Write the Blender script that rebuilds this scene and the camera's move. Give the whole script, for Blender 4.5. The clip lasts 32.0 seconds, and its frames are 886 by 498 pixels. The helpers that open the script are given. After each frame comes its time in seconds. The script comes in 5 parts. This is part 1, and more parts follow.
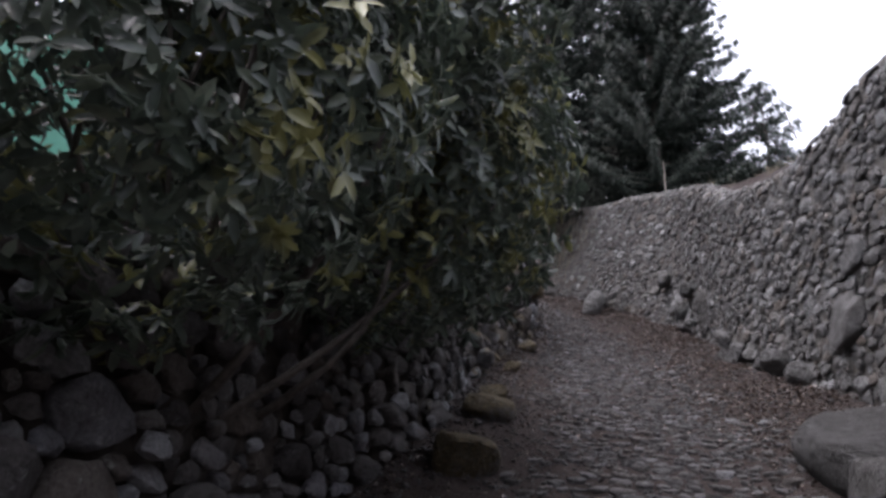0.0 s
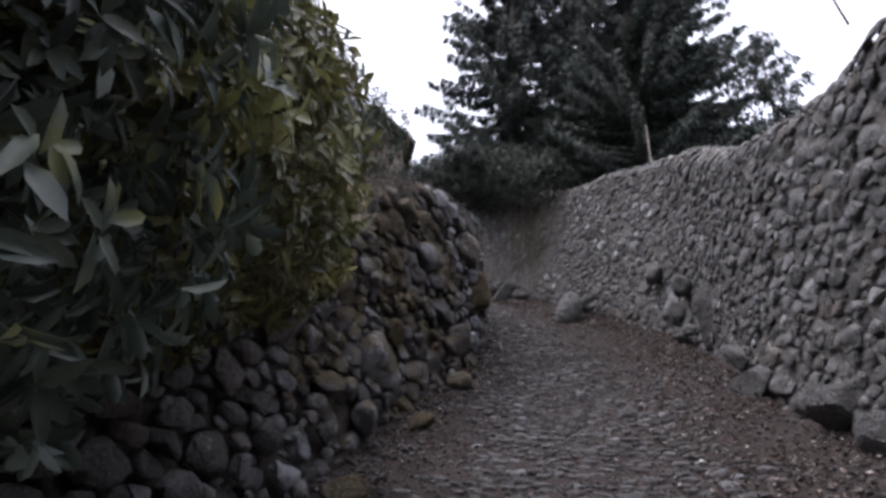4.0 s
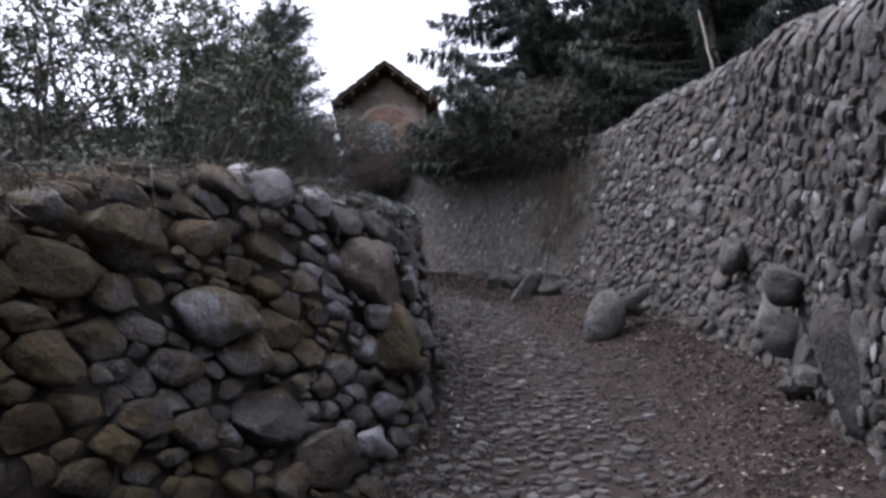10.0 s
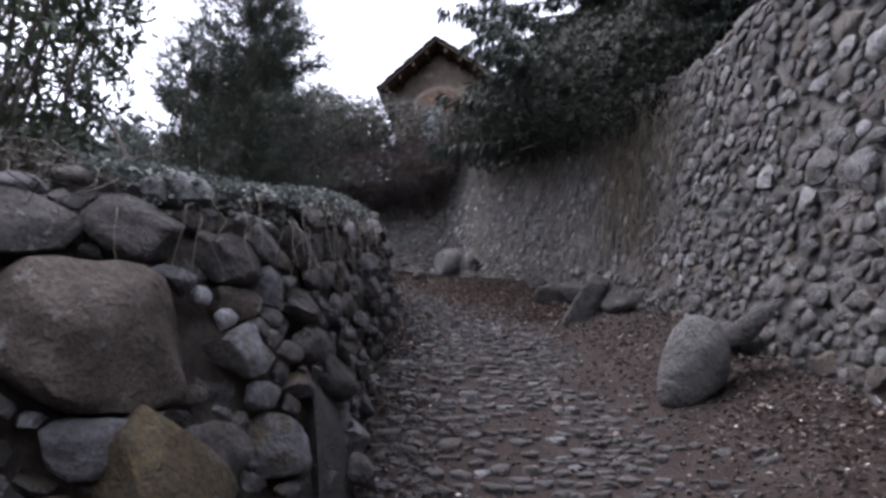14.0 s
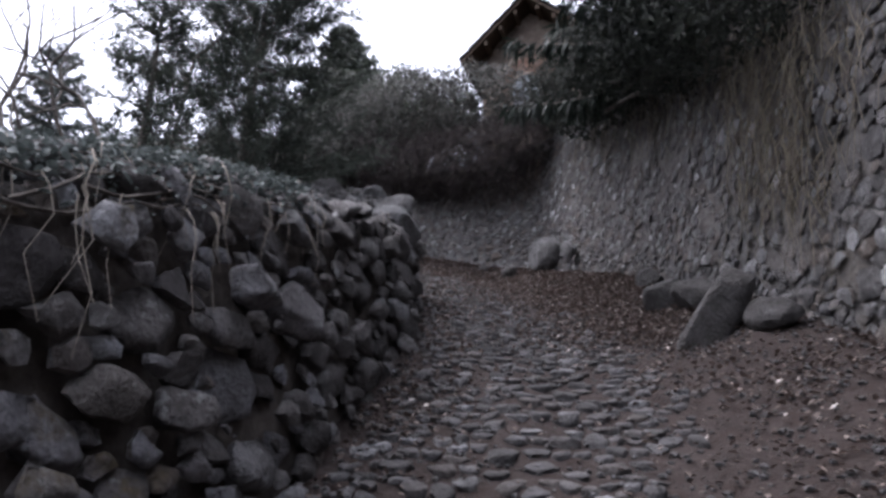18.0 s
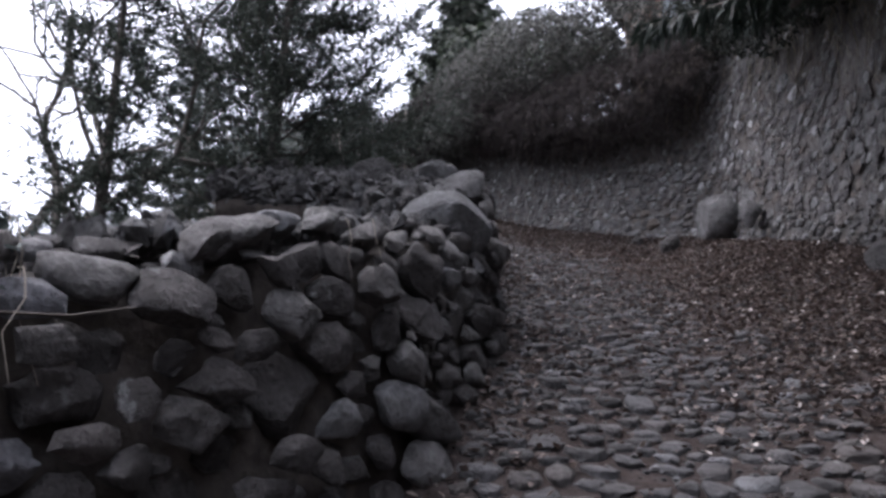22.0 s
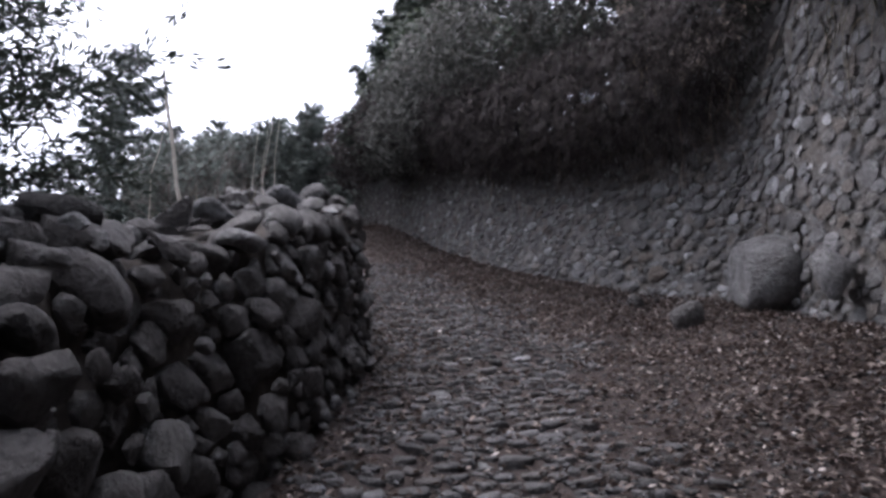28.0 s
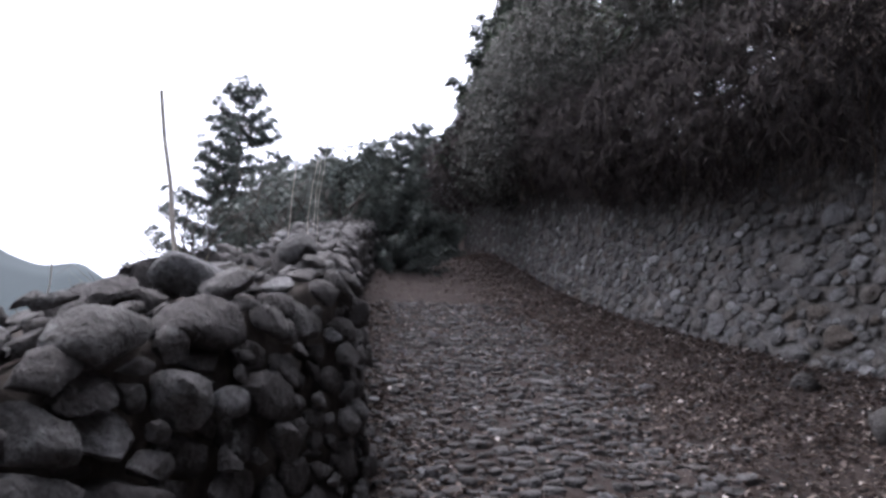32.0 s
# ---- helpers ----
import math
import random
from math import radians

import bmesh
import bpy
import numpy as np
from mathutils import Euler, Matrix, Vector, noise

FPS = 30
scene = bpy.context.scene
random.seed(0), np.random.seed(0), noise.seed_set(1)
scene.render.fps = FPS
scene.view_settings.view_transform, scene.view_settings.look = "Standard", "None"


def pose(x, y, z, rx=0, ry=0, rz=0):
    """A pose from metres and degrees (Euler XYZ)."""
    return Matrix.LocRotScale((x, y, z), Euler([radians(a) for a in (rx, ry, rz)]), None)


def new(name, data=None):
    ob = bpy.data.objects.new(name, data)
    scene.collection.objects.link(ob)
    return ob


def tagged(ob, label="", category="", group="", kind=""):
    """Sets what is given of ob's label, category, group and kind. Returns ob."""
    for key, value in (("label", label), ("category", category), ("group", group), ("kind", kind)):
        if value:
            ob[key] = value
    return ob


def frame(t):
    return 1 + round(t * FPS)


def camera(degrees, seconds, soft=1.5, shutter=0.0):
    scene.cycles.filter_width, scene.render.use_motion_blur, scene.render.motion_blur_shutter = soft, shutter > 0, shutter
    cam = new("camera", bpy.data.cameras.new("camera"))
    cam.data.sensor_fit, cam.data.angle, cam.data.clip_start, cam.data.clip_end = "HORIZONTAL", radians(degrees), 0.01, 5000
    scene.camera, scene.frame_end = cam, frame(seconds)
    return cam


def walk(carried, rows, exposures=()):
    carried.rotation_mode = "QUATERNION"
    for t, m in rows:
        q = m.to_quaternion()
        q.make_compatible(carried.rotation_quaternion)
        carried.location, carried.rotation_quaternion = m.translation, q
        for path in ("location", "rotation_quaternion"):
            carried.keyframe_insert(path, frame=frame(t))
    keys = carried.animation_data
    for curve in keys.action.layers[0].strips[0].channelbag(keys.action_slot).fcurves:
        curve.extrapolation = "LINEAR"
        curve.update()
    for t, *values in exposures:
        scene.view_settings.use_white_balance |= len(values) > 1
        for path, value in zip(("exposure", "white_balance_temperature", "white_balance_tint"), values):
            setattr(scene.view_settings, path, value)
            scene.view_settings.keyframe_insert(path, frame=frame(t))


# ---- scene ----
cam = camera(67.0, 32.0, soft=3.0)
# seconds, x, y, z, then the turn about x, y and z in degrees
PATH = [
    (0.0, -0.0, 0.0, 1.548, 112.82, -4.46, 0.28),
    (0.5, 0.082, 0.421, 1.656, 113.31, -5.01, -1.6),
    (1.0, 0.232, 0.791, 1.833, 113.54, -4.79, -2.29),
    (1.5, 0.381, 1.195, 1.983, 113.41, -2.74, -1.36),
    (2.0, 0.525, 1.71, 2.174, 112.85, -2.2, -3.83),
    (2.5, 0.706, 2.106, 2.345, 114.13, -2.34, -5.25),
    (3.0, 0.867, 2.477, 2.467, 113.37, -0.66, -3.81),
    (3.5, 0.982, 2.775, 2.6, 112.73, -0.02, -1.99),
    (4.0, 1.169, 2.991, 2.788, 113.01, -1.59, 1.63),
    (4.5, 1.293, 3.074, 2.888, 112.44, -1.49, 5.02),
    (6.5, 1.896, 3.967, 3.695, 110.68, 1.79, 11.09),
    (7.0, 2.102, 4.506, 3.919, 110.02, -0.09, 10.47),
    (7.5, 2.168, 4.946, 4.051, 109.33, -0.41, 9.83),
    (8.0, 2.24, 5.482, 4.281, 108.94, 1.26, 8.67),
    (8.5, 2.385, 5.847, 4.428, 108.45, 1.44, 8.74),
    (9.0, 2.509, 6.224, 4.537, 108.37, 1.0, 9.72),
    (9.5, 2.581, 6.563, 4.72, 109.14, 2.03, 11.05),
    (10.0, 2.654, 6.919, 4.808, 109.97, 1.77, 11.29),
    (10.5, 2.701, 7.235, 4.922, 110.52, 1.29, 11.98),
    (11.0, 2.728, 7.627, 5.081, 110.79, 1.61, 13.59),
    (11.5, 2.774, 8.014, 5.169, 110.11, 0.94, 13.89),
    (12.0, 2.862, 8.435, 5.388, 109.55, 0.64, 15.09),
    (12.5, 2.897, 8.853, 5.551, 109.46, 2.06, 16.83),
    (13.0, 2.929, 9.272, 5.66, 110.35, 2.54, 17.16),
    (13.5, 3.012, 9.665, 5.803, 110.83, 1.89, 18.57),
    (14.0, 3.046, 10.03, 5.912, 110.09, 1.37, 20.33),
    (14.5, 3.045, 10.341, 6.053, 109.54, 1.3, 21.48),
    (15.0, 3.04, 10.781, 6.205, 109.41, 1.44, 23.44),
    (15.5, 3.077, 11.247, 6.28, 109.23, 0.02, 28.2),
    (17.5, 2.903, 12.255, 6.735, 109.57, -0.18, 31.19),
    (18.0, 2.83, 12.539, 6.791, 109.49, 0.66, 31.63),
    (18.5, 2.746, 12.848, 6.948, 108.62, -0.08, 35.01),
    (19.0, 2.646, 13.111, 7.076, 108.3, 0.29, 37.73),
    (19.5, 2.536, 13.403, 7.159, 107.93, 1.16, 40.08),
    (20.0, 2.474, 13.637, 7.304, 107.66, 0.39, 42.7),
    (20.5, 2.362, 13.82, 7.374, 107.42, 1.04, 46.25),
    (21.0, 2.308, 14.11, 7.517, 108.93, 2.51, 47.8),
    (21.5, 2.24, 14.444, 7.682, 108.76, 2.58, 46.96),
    (22.0, 2.152, 14.626, 7.774, 106.73, 1.15, 46.98),
    (22.5, 1.971, 14.947, 7.965, 106.91, 0.82, 46.5),
    (23.0, 1.861, 15.22, 8.082, 106.9, 0.3, 45.54),
    (23.5, 1.749, 15.4, 8.171, 106.14, -0.08, 48.23),
    (24.0, 1.618, 15.587, 8.314, 106.45, 0.96, 50.16),
    (24.5, 1.497, 15.785, 8.38, 106.83, 0.68, 50.49),
    (25.0, 1.392, 15.97, 8.491, 107.08, 0.48, 50.74),
    (25.5, 1.34, 16.14, 8.557, 106.88, 1.26, 51.77),
    (26.0, 1.047, 16.495, 8.795, 107.76, 2.13, 49.43),
    (26.5, 0.756, 16.837, 8.891, 108.04, 1.9, 46.35),
    (28.5, 0.307, 18.016, 9.436, 107.93, -0.03, 47.05),
    (29.0, 0.223, 18.196, 9.488, 108.31, -0.42, 48.6),
    (29.5, 0.088, 18.43, 9.661, 109.56, -0.49, 48.47),
    (30.0, -0.058, 18.677, 9.791, 109.95, -1.13, 48.12),
    (30.5, -0.192, 18.849, 9.896, 109.41, -0.96, 50.87),
    (31.0, -0.372, 19.014, 10.065, 109.98, 0.01, 52.45),
    (31.5, -0.449, 19.173, 10.161, 109.95, -1.0, 53.54),
    (32.0, -0.529, 19.358, 10.233, 109.31, -1.53, 57.84),
]
SKY, SUN, SUN_TURN = 0.15, 0.04, 242.0
EXPOSURES = [(0.0, 2.13, 6050, 17), (4.0, 2.03, 5950, 17), (8.0, 2.08, 5900, 18), (14.0, 2.28, 5850, 18), (22.0, 2.30, 5850, 17), (32.0, 2.44, 5850, 17)]
walk(cam, [(t, pose(x, y, z, rx, ry, rz)) for t, x, y, z, rx, ry, rz in PATH], EXPOSURES)

# ---- world and light: an overcast dusk ----
world = bpy.data.worlds.new("world")
scene.world = world
world.use_nodes = True
wn = world.node_tree
wn.nodes.clear()
w_out = wn.nodes.new("ShaderNodeOutputWorld")
w_bg = wn.nodes.new("ShaderNodeBackground")
w_sky = wn.nodes.new("ShaderNodeTexSky")
w_sky.sky_type = "NISHITA"
w_sky.sun_disc = False
w_sky.sun_elevation = radians(72)
w_sky.sun_rotation = radians(SUN_TURN)
w_sky.air_density, w_sky.dust_density, w_sky.ozone_density = 0.6, 10.0, 0.6
w_bg.inputs["Strength"].default_value = SKY
w_cloud = wn.nodes.new("ShaderNodeHueSaturation")
w_cloud.inputs["Saturation"].default_value = 0.5
wn.links.new(w_sky.outputs[0], w_cloud.inputs["Color"])
w_veil = wn.nodes.new("ShaderNodeMix")
w_veil.data_type = "RGBA"
w_veil.inputs[0].default_value = 0.6
w_veil.inputs[7].default_value = (3.2, 3.25, 3.4, 1.0)
wn.links.new(w_cloud.outputs[0], w_veil.inputs[6])
wn.links.new(w_veil.outputs[2], w_bg.inputs["Color"])
wn.links.new(w_bg.outputs[0], w_out.inputs["Surface"])
sun = new("sun", bpy.data.lights.new("sun", "SUN"))
sun.data.energy, sun.data.angle, sun.data.color = SUN, radians(60), (1.0, 0.95, 0.9)
sun.matrix_world = pose(0, 0, 40) @ Euler((radians(18), 0, radians(180 - SUN_TURN))).to_matrix().to_4x4()


# ---- materials ----
def nodes(name, rough=0.9, spec=0.3):
    m = bpy.data.materials.new(name)
    m.use_nodes = True
    t = m.node_tree
    b = t.nodes["Principled BSDF"]
    b.inputs["Roughness"].default_value = rough
    b.inputs["Specular IOR Level"].default_value = spec
    return m, t, b


def tex(t, kind, scale, detail=4.0, rough=0.55):
    n = t.nodes.new("ShaderNodeTex" + kind)
    n.inputs["Scale"].default_value = scale
    if kind == "Noise":
        n.inputs["Detail"].default_value = detail
        n.inputs["Roughness"].default_value = rough
    g = t.nodes.new("ShaderNodeNewGeometry")
    t.links.new(g.outputs["Position"], n.inputs["Vector"])
    return n


def ramp(t, src, stops):
    r = t.nodes.new("ShaderNodeValToRGB")
    el = r.color_ramp.elements
    while len(el) < len(stops):
        el.new(0.5)
    for e, (p, c) in zip(el, stops):
        e.position, e.color = p, (*c, 1.0)
    t.links.new(src, r.inputs["Fac"])
    return r.outputs["Color"]


def mixed(t, fac, a, b, kind="MIX"):
    n = t.nodes.new("ShaderNodeMix")
    n.data_type, n.blend_type = "RGBA", kind
    for sock, v in ((n.inputs[0], fac), (n.inputs[6], a), (n.inputs[7], b)):
        if isinstance(v, (int, float)):
            sock.default_value = v
        elif isinstance(v, tuple):
            sock.default_value = (*v, 1.0)
        else:
            t.links.new(v, sock)
    return n.outputs[2]


def math_node(t, op, a, b=0.0):
    n = t.nodes.new("ShaderNodeMath")
    n.operation = op
    for sock, v in ((n.inputs[0], a), (n.inputs[1], b)):
        if isinstance(v, (int, float)):
            sock.default_value = v
        else:
            t.links.new(v, sock)
    return n.outputs[0]


def each(t):
    """A number for every piece: by object and by island."""
    o = t.nodes.new("ShaderNodeObjectInfo")
    g = t.nodes.new("ShaderNodeNewGeometry")
    return math_node(t, "FRACT", math_node(t, "ADD", o.outputs["Random"], g.outputs["Random Per Island"]))


def bump(t, b, src, strength, distance):
    n = t.nodes.new("ShaderNodeBump")
    n.inputs["Strength"].default_value, n.inputs["Distance"].default_value = strength, distance
    t.links.new(src, n.inputs["Height"])
    t.links.new(n.outputs[0], b.inputs["Normal"])


def up_facing(t):
    g = t.nodes.new("ShaderNodeNewGeometry")
    s = t.nodes.new("ShaderNodeSeparateXYZ")
    t.links.new(g.outputs["Normal"], s.inputs[0])
    return s.outputs["Z"]


def stone_material(name, tones, moss=0.0, moss_scale=0.55, pale=0.35, moss_at=None, relief=0.045):
    m, t, b = nodes(name, 0.85, 0.3)
    base = ramp(t, each(t), tones)
    grain = tex(t, "Noise", 42, 6, 0.65)
    blotch = tex(t, "Noise", 7, 4)
    col = mixed(t, 1.0, base, ramp(t, grain.outputs[0], [(0.3, (0.62, 0.62, 0.62)), (0.7, (1.3, 1.3, 1.3))]), "MULTIPLY")
    col = mixed(t, 1.0, col, ramp(t, blotch.outputs[0], [(0.35, (0.7, 0.69, 0.68)), (0.7, (1.2, 1.2, 1.22))]), "MULTIPLY")
    lichen = tex(t, "Noise", 11, 5, 0.7)
    mask = ramp(t, lichen.outputs[0], [(0.6, (0, 0, 0)), (0.68, (1, 1, 1))])
    col = mixed(t, math_node(t, "MULTIPLY", mask, pale), col, (0.38, 0.39, 0.38))
    if moss:
        big = tex(t, "Noise", moss_scale, 3)
        fine = tex(t, "Noise", 6, 6, 0.75)
        s = math_node(t, "ADD", math_node(t, "MULTIPLY", big.outputs[0], 1.5), math_node(t, "MULTIPLY", fine.outputs[0], 1.1))
        s = math_node(t, "ADD", s, math_node(t, "MULTIPLY", up_facing(t), 0.12))
        s = math_node(t, "ADD", s, math_node(t, "MULTIPLY", each(t), 0.2))
        s = math_node(t, "SUBTRACT", s, 0.2)
        if moss_at:
            g = t.nodes.new("ShaderNodeNewGeometry")
            dist = t.nodes.new("ShaderNodeVectorMath")
            dist.operation = "DISTANCE"
            dist.inputs[1].default_value = moss_at[:3]
            t.links.new(g.outputs["Position"], dist.inputs[0])
            s = math_node(t, "SUBTRACT", s, math_node(t, "MULTIPLY", dist.outputs["Value"], moss_at[3]))
        s = math_node(t, "ADD", s, moss - 1.0)
        mm = ramp(t, s, [(0.55, (0, 0, 0)), (0.72, (1, 1, 1))])
        tone = ramp(t, tex(t, "Noise", 26, 5, 0.7).outputs[0], [(0.28, (0.03, 0.024, 0.01)), (0.5, (0.06, 0.043, 0.016)), (0.72, (0.12, 0.085, 0.028))])
        col = mixed(t, math_node(t, "MULTIPLY", mm, 0.85), col, tone)
    t.links.new(col, b.inputs["Base Color"])
    h = math_node(t, "ADD", grain.outputs[0], math_node(t, "MULTIPLY", blotch.outputs[0], 2.0))
    bump(t, b, h, 0.9, relief)
    return m


def simple(name, a, c, scale=12.0, rough=0.9, depth=0.01, spec=0.3, pieces=False, second=None, far=None):
    m, t, b = nodes(name, rough, spec)
    n = tex(t, "Noise", scale, 6, 0.65)
    col = ramp(t, n.outputs[0], [(0.3, a), (0.7, c)])
    wide = tex(t, "Noise", scale * 0.12, 3)
    col = mixed(t, 1.0, col, ramp(t, wide.outputs[0], [(0.3, (0.72, 0.72, 0.72)), (0.7, (1.25, 1.25, 1.25))]), "MULTIPLY")
    if second:
        mask = ramp(t, tex(t, "Noise", scale * 0.2, 5, 0.7).outputs[0], [(0.5, (0, 0, 0)), (0.6, (1, 1, 1))])
        col = mixed(t, mask, col, second)
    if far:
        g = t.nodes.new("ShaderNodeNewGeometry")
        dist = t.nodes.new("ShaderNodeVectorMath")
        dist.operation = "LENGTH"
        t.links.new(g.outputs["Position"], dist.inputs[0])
        # colour shifts to the far tone between 75 and 250 m from the origin
        far_mix = ramp(t, math_node(t, "MULTIPLY", dist.outputs["Value"], 0.002), [(0.15, (0, 0, 0)), (0.5, (1, 1, 1))])
        col = mixed(t, far_mix, col, far)
    if pieces:
        col = mixed(t, 1.0, col, ramp(t, each(t), [(0.0, (0.55, 0.55, 0.55)), (1.0, (1.5, 1.5, 1.5))]), "MULTIPLY")
    t.links.new(col, b.inputs["Base Color"])
    if depth:
        bump(t, b, n.outputs[0], 0.6, depth)
    return m


def leaf_material(name, tones, rough=0.5, spec=0.4, glow=0.25, young=None):
    m, t, b = nodes(name, rough, spec)
    col = ramp(t, each(t), tones)
    n = tex(t, "Noise", 25, 3)
    col = mixed(t, 1.0, col, ramp(t, n.outputs[0], [(0.3, (0.75, 0.75, 0.75)), (0.7, (1.2, 1.2, 1.2))]), "MULTIPLY")
    if young:
        tufts = ramp(t, tex(t, "Noise", 1.9, 2).outputs[0], [(0.57, (0, 0, 0)), (0.63, (1, 1, 1))])
        col = mixed(t, math_node(t, "MULTIPLY", tufts, 0.7), col, young)
    t.links.new(col, b.inputs["Base Color"])
    tr = t.nodes.new("ShaderNodeBsdfTranslucent")
    t.links.new(col, tr.inputs["Color"])
    mx = t.nodes.new("ShaderNodeMixShader")
    mx.inputs[0].default_value = glow
    t.links.new(b.outputs[0], mx.inputs[1])
    t.links.new(tr.outputs[0], mx.inputs[2])
    t.links.new(mx.outputs[0], t.nodes["Material Output"].inputs["Surface"])
    return m


M_WALL_L = stone_material("dry_stone", [(0.0, (0.062, 0.057, 0.056)), (0.3, (0.11, 0.102, 0.097)), (0.55, (0.164, 0.164, 0.174)), (0.7, (0.105, 0.087, 0.073)), (0.9, (0.172, 0.168, 0.166)), (1.0, (0.31, 0.316, 0.328))], moss=0.56, moss_scale=1.1, moss_at=(0.3, 9.4, 5.6, 0.1), pale=0.45)
# upper stretch: browner stone, with the trees' shade also darkened into its colour
M_WALL_SHADED = stone_material("shaded_earthy_stone", [(0.0, (0.045, 0.041, 0.039)), (0.4, (0.077, 0.071, 0.068)), (0.7, (0.1, 0.094, 0.09)), (0.92, (0.13, 0.125, 0.121)), (1.0, (0.17, 0.17, 0.17))], pale=0.25)
M_WALL_R = stone_material("mortared_stone", [(0.0, (0.075, 0.072, 0.07)), (0.3, (0.122, 0.118, 0.115)), (0.6, (0.16, 0.158, 0.157)), (0.8, (0.125, 0.106, 0.09)), (0.92, (0.18, 0.18, 0.18)), (1.0, (0.32, 0.318, 0.315))], pale=0.25)
M_MORTAR = simple("lime_mortar", (0.072, 0.066, 0.061), (0.17, 0.16, 0.152), 15.0, 0.95, 0.12, 0.2, second=(0.105, 0.094, 0.083))
M_JOINT = simple("dark_joint_earth", (0.036, 0.031, 0.028), (0.085, 0.074, 0.065), 14.0, 0.95, 0.03, 0.1)
M_COBBLE = stone_material("path_cobble", [(0.0, (0.048, 0.046, 0.045)), (0.5, (0.077, 0.075, 0.076)), (0.8, (0.068, 0.061, 0.057)), (0.95, (0.112, 0.112, 0.114)), (1.0, (0.17, 0.17, 0.175))], pale=0.2, relief=0.03)
M_BOULDER = stone_material("boulder_granite", [(0.0, (0.085, 0.082, 0.08)), (1.0, (0.16, 0.157, 0.153))], pale=0.3, relief=0.09)
M_SLAB = stone_material("dark_slab", [(0.0, (0.06, 0.058, 0.056)), (1.0, (0.1, 0.095, 0.09))], pale=0.12, relief=0.09)
M_PALE = stone_material("pale_boulder", [(0.0, (0.13, 0.127, 0.124)), (1.0, (0.15, 0.147, 0.144))], pale=0.2, relief=0.07)
M_RUBBLE = stone_material("dark_rubble", [(0.0, (0.04, 0.038, 0.036)), (0.6, (0.076, 0.073, 0.071)), (1.0, (0.15, 0.15, 0.15))], pale=0.2)
M_MOSSY = stone_material("mossy_boulder", [(0.0, (0.12, 0.115, 0.11)), (1.0, (0.2, 0.195, 0.19))], moss=0.55, moss_scale=1.3)
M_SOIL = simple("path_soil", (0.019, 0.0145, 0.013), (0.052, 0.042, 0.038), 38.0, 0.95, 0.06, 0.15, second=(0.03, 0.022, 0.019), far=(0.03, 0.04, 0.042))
M_LITTER = leaf_material("dead_leaf", [(0.0, (0.039, 0.029, 0.024)), (0.4, (0.074, 0.056, 0.049)), (0.75, (0.128, 0.103, 0.09)), (0.94, (0.21, 0.174, 0.152)), (1.0, (0.5, 0.46, 0.43))], 0.75, 0.25, 0.15)
M_LAUREL = leaf_material("glossy_evergreen_leaf", [(0.0, (0.042, 0.056, 0.045)), (0.6, (0.078, 0.1, 0.076)), (1.0, (0.125, 0.148, 0.108))], 0.36, 0.5, 0.28, (0.26, 0.25, 0.085))
M_YELLOW = leaf_material("yellow_green_leaf", [(0.0, (0.06, 0.064, 0.03)), (0.5, (0.11, 0.11, 0.045)), (1.0, (0.2, 0.185, 0.07))], 0.42, 0.45, 0.28, (0.3, 0.27, 0.09))
M_GREYLEAF = leaf_material("grey_green_leaf", [(0.0, (0.032, 0.044, 0.038)), (1.0, (0.085, 0.1, 0.088))], 0.6, 0.3)
M_OAK = leaf_material("evergreen_tree_leaf", [(0.0, (0.026, 0.036, 0.024)), (1.0, (0.07, 0.09, 0.055))], 0.5, 0.4)
M_SPRUCE = leaf_material("spruce_needles", [(0.0, (0.012, 0.02, 0.015)), (1.0, (0.03, 0.043, 0.03))], 0.6, 0.3, 0.1)
# distant foliage: haze is put into the colour as a paler grey-green
M_HAZE_TREE = leaf_material("haze_paled_foliage", [(0.0, (0.075, 0.088, 0.08)), (1.0, (0.14, 0.157, 0.138))], 0.7, 0.2, 0.1)
M_JUNIPER = leaf_material("juniper_needles", [(0.0, (0.03, 0.038, 0.03)), (1.0, (0.075, 0.087, 0.066))], 0.6, 0.3, 0.15)
M_IVY = leaf_material("ivy_leaf", [(0.0, (0.048, 0.058, 0.055)), (0.7, (0.096, 0.112, 0.107)), (1.0, (0.145, 0.164, 0.158))], 0.62, 0.3)
M_DRY = leaf_material("dry_stem", [(0.0, (0.05, 0.038, 0.028)), (0.7, (0.12, 0.09, 0.065)), (1.0, (0.28, 0.21, 0.15))], 0.8, 0.2, 0.05)
M_BARK = simple("bark", (0.045, 0.038, 0.033), (0.13, 0.115, 0.1), 20.0, 0.9, 0.02)
M_TWIG = simple("pale_root", (0.15, 0.13, 0.105), (0.3, 0.265, 0.22), 30.0, 0.8, 0.004)
M_MAT = simple("dry_twig", (0.04, 0.034, 0.03), (0.11, 0.097, 0.085), 30.0, 0.85, 0.004)
M_GRASS = leaf_material("dry_grass", [(0.0, (0.09, 0.078, 0.055)), (1.0, (0.23, 0.2, 0.15))], 0.8, 0.2, 0.2)
M_PLASTER = simple("ochre_plaster", (0.1, 0.08, 0.065), (0.2, 0.16, 0.13), 6.0, 0.9, 0.01, second=(0.25, 0.21, 0.18))
M_PAINT_RED = simple("faded_red_paint", (0.13, 0.08, 0.06), (0.24, 0.16, 0.12), 9.0, 0.9, 0.004, second=(0.28, 0.22, 0.18))
M_PAINT_CREAM = simple("faded_cream_paint", (0.2, 0.165, 0.135), (0.31, 0.26, 0.215), 9.0, 0.9, 0.004)
M_PAINT_BLUE = simple("faded_blue_paint", (0.16, 0.18, 0.2), (0.3, 0.32, 0.33), 9.0, 0.9, 0.004)
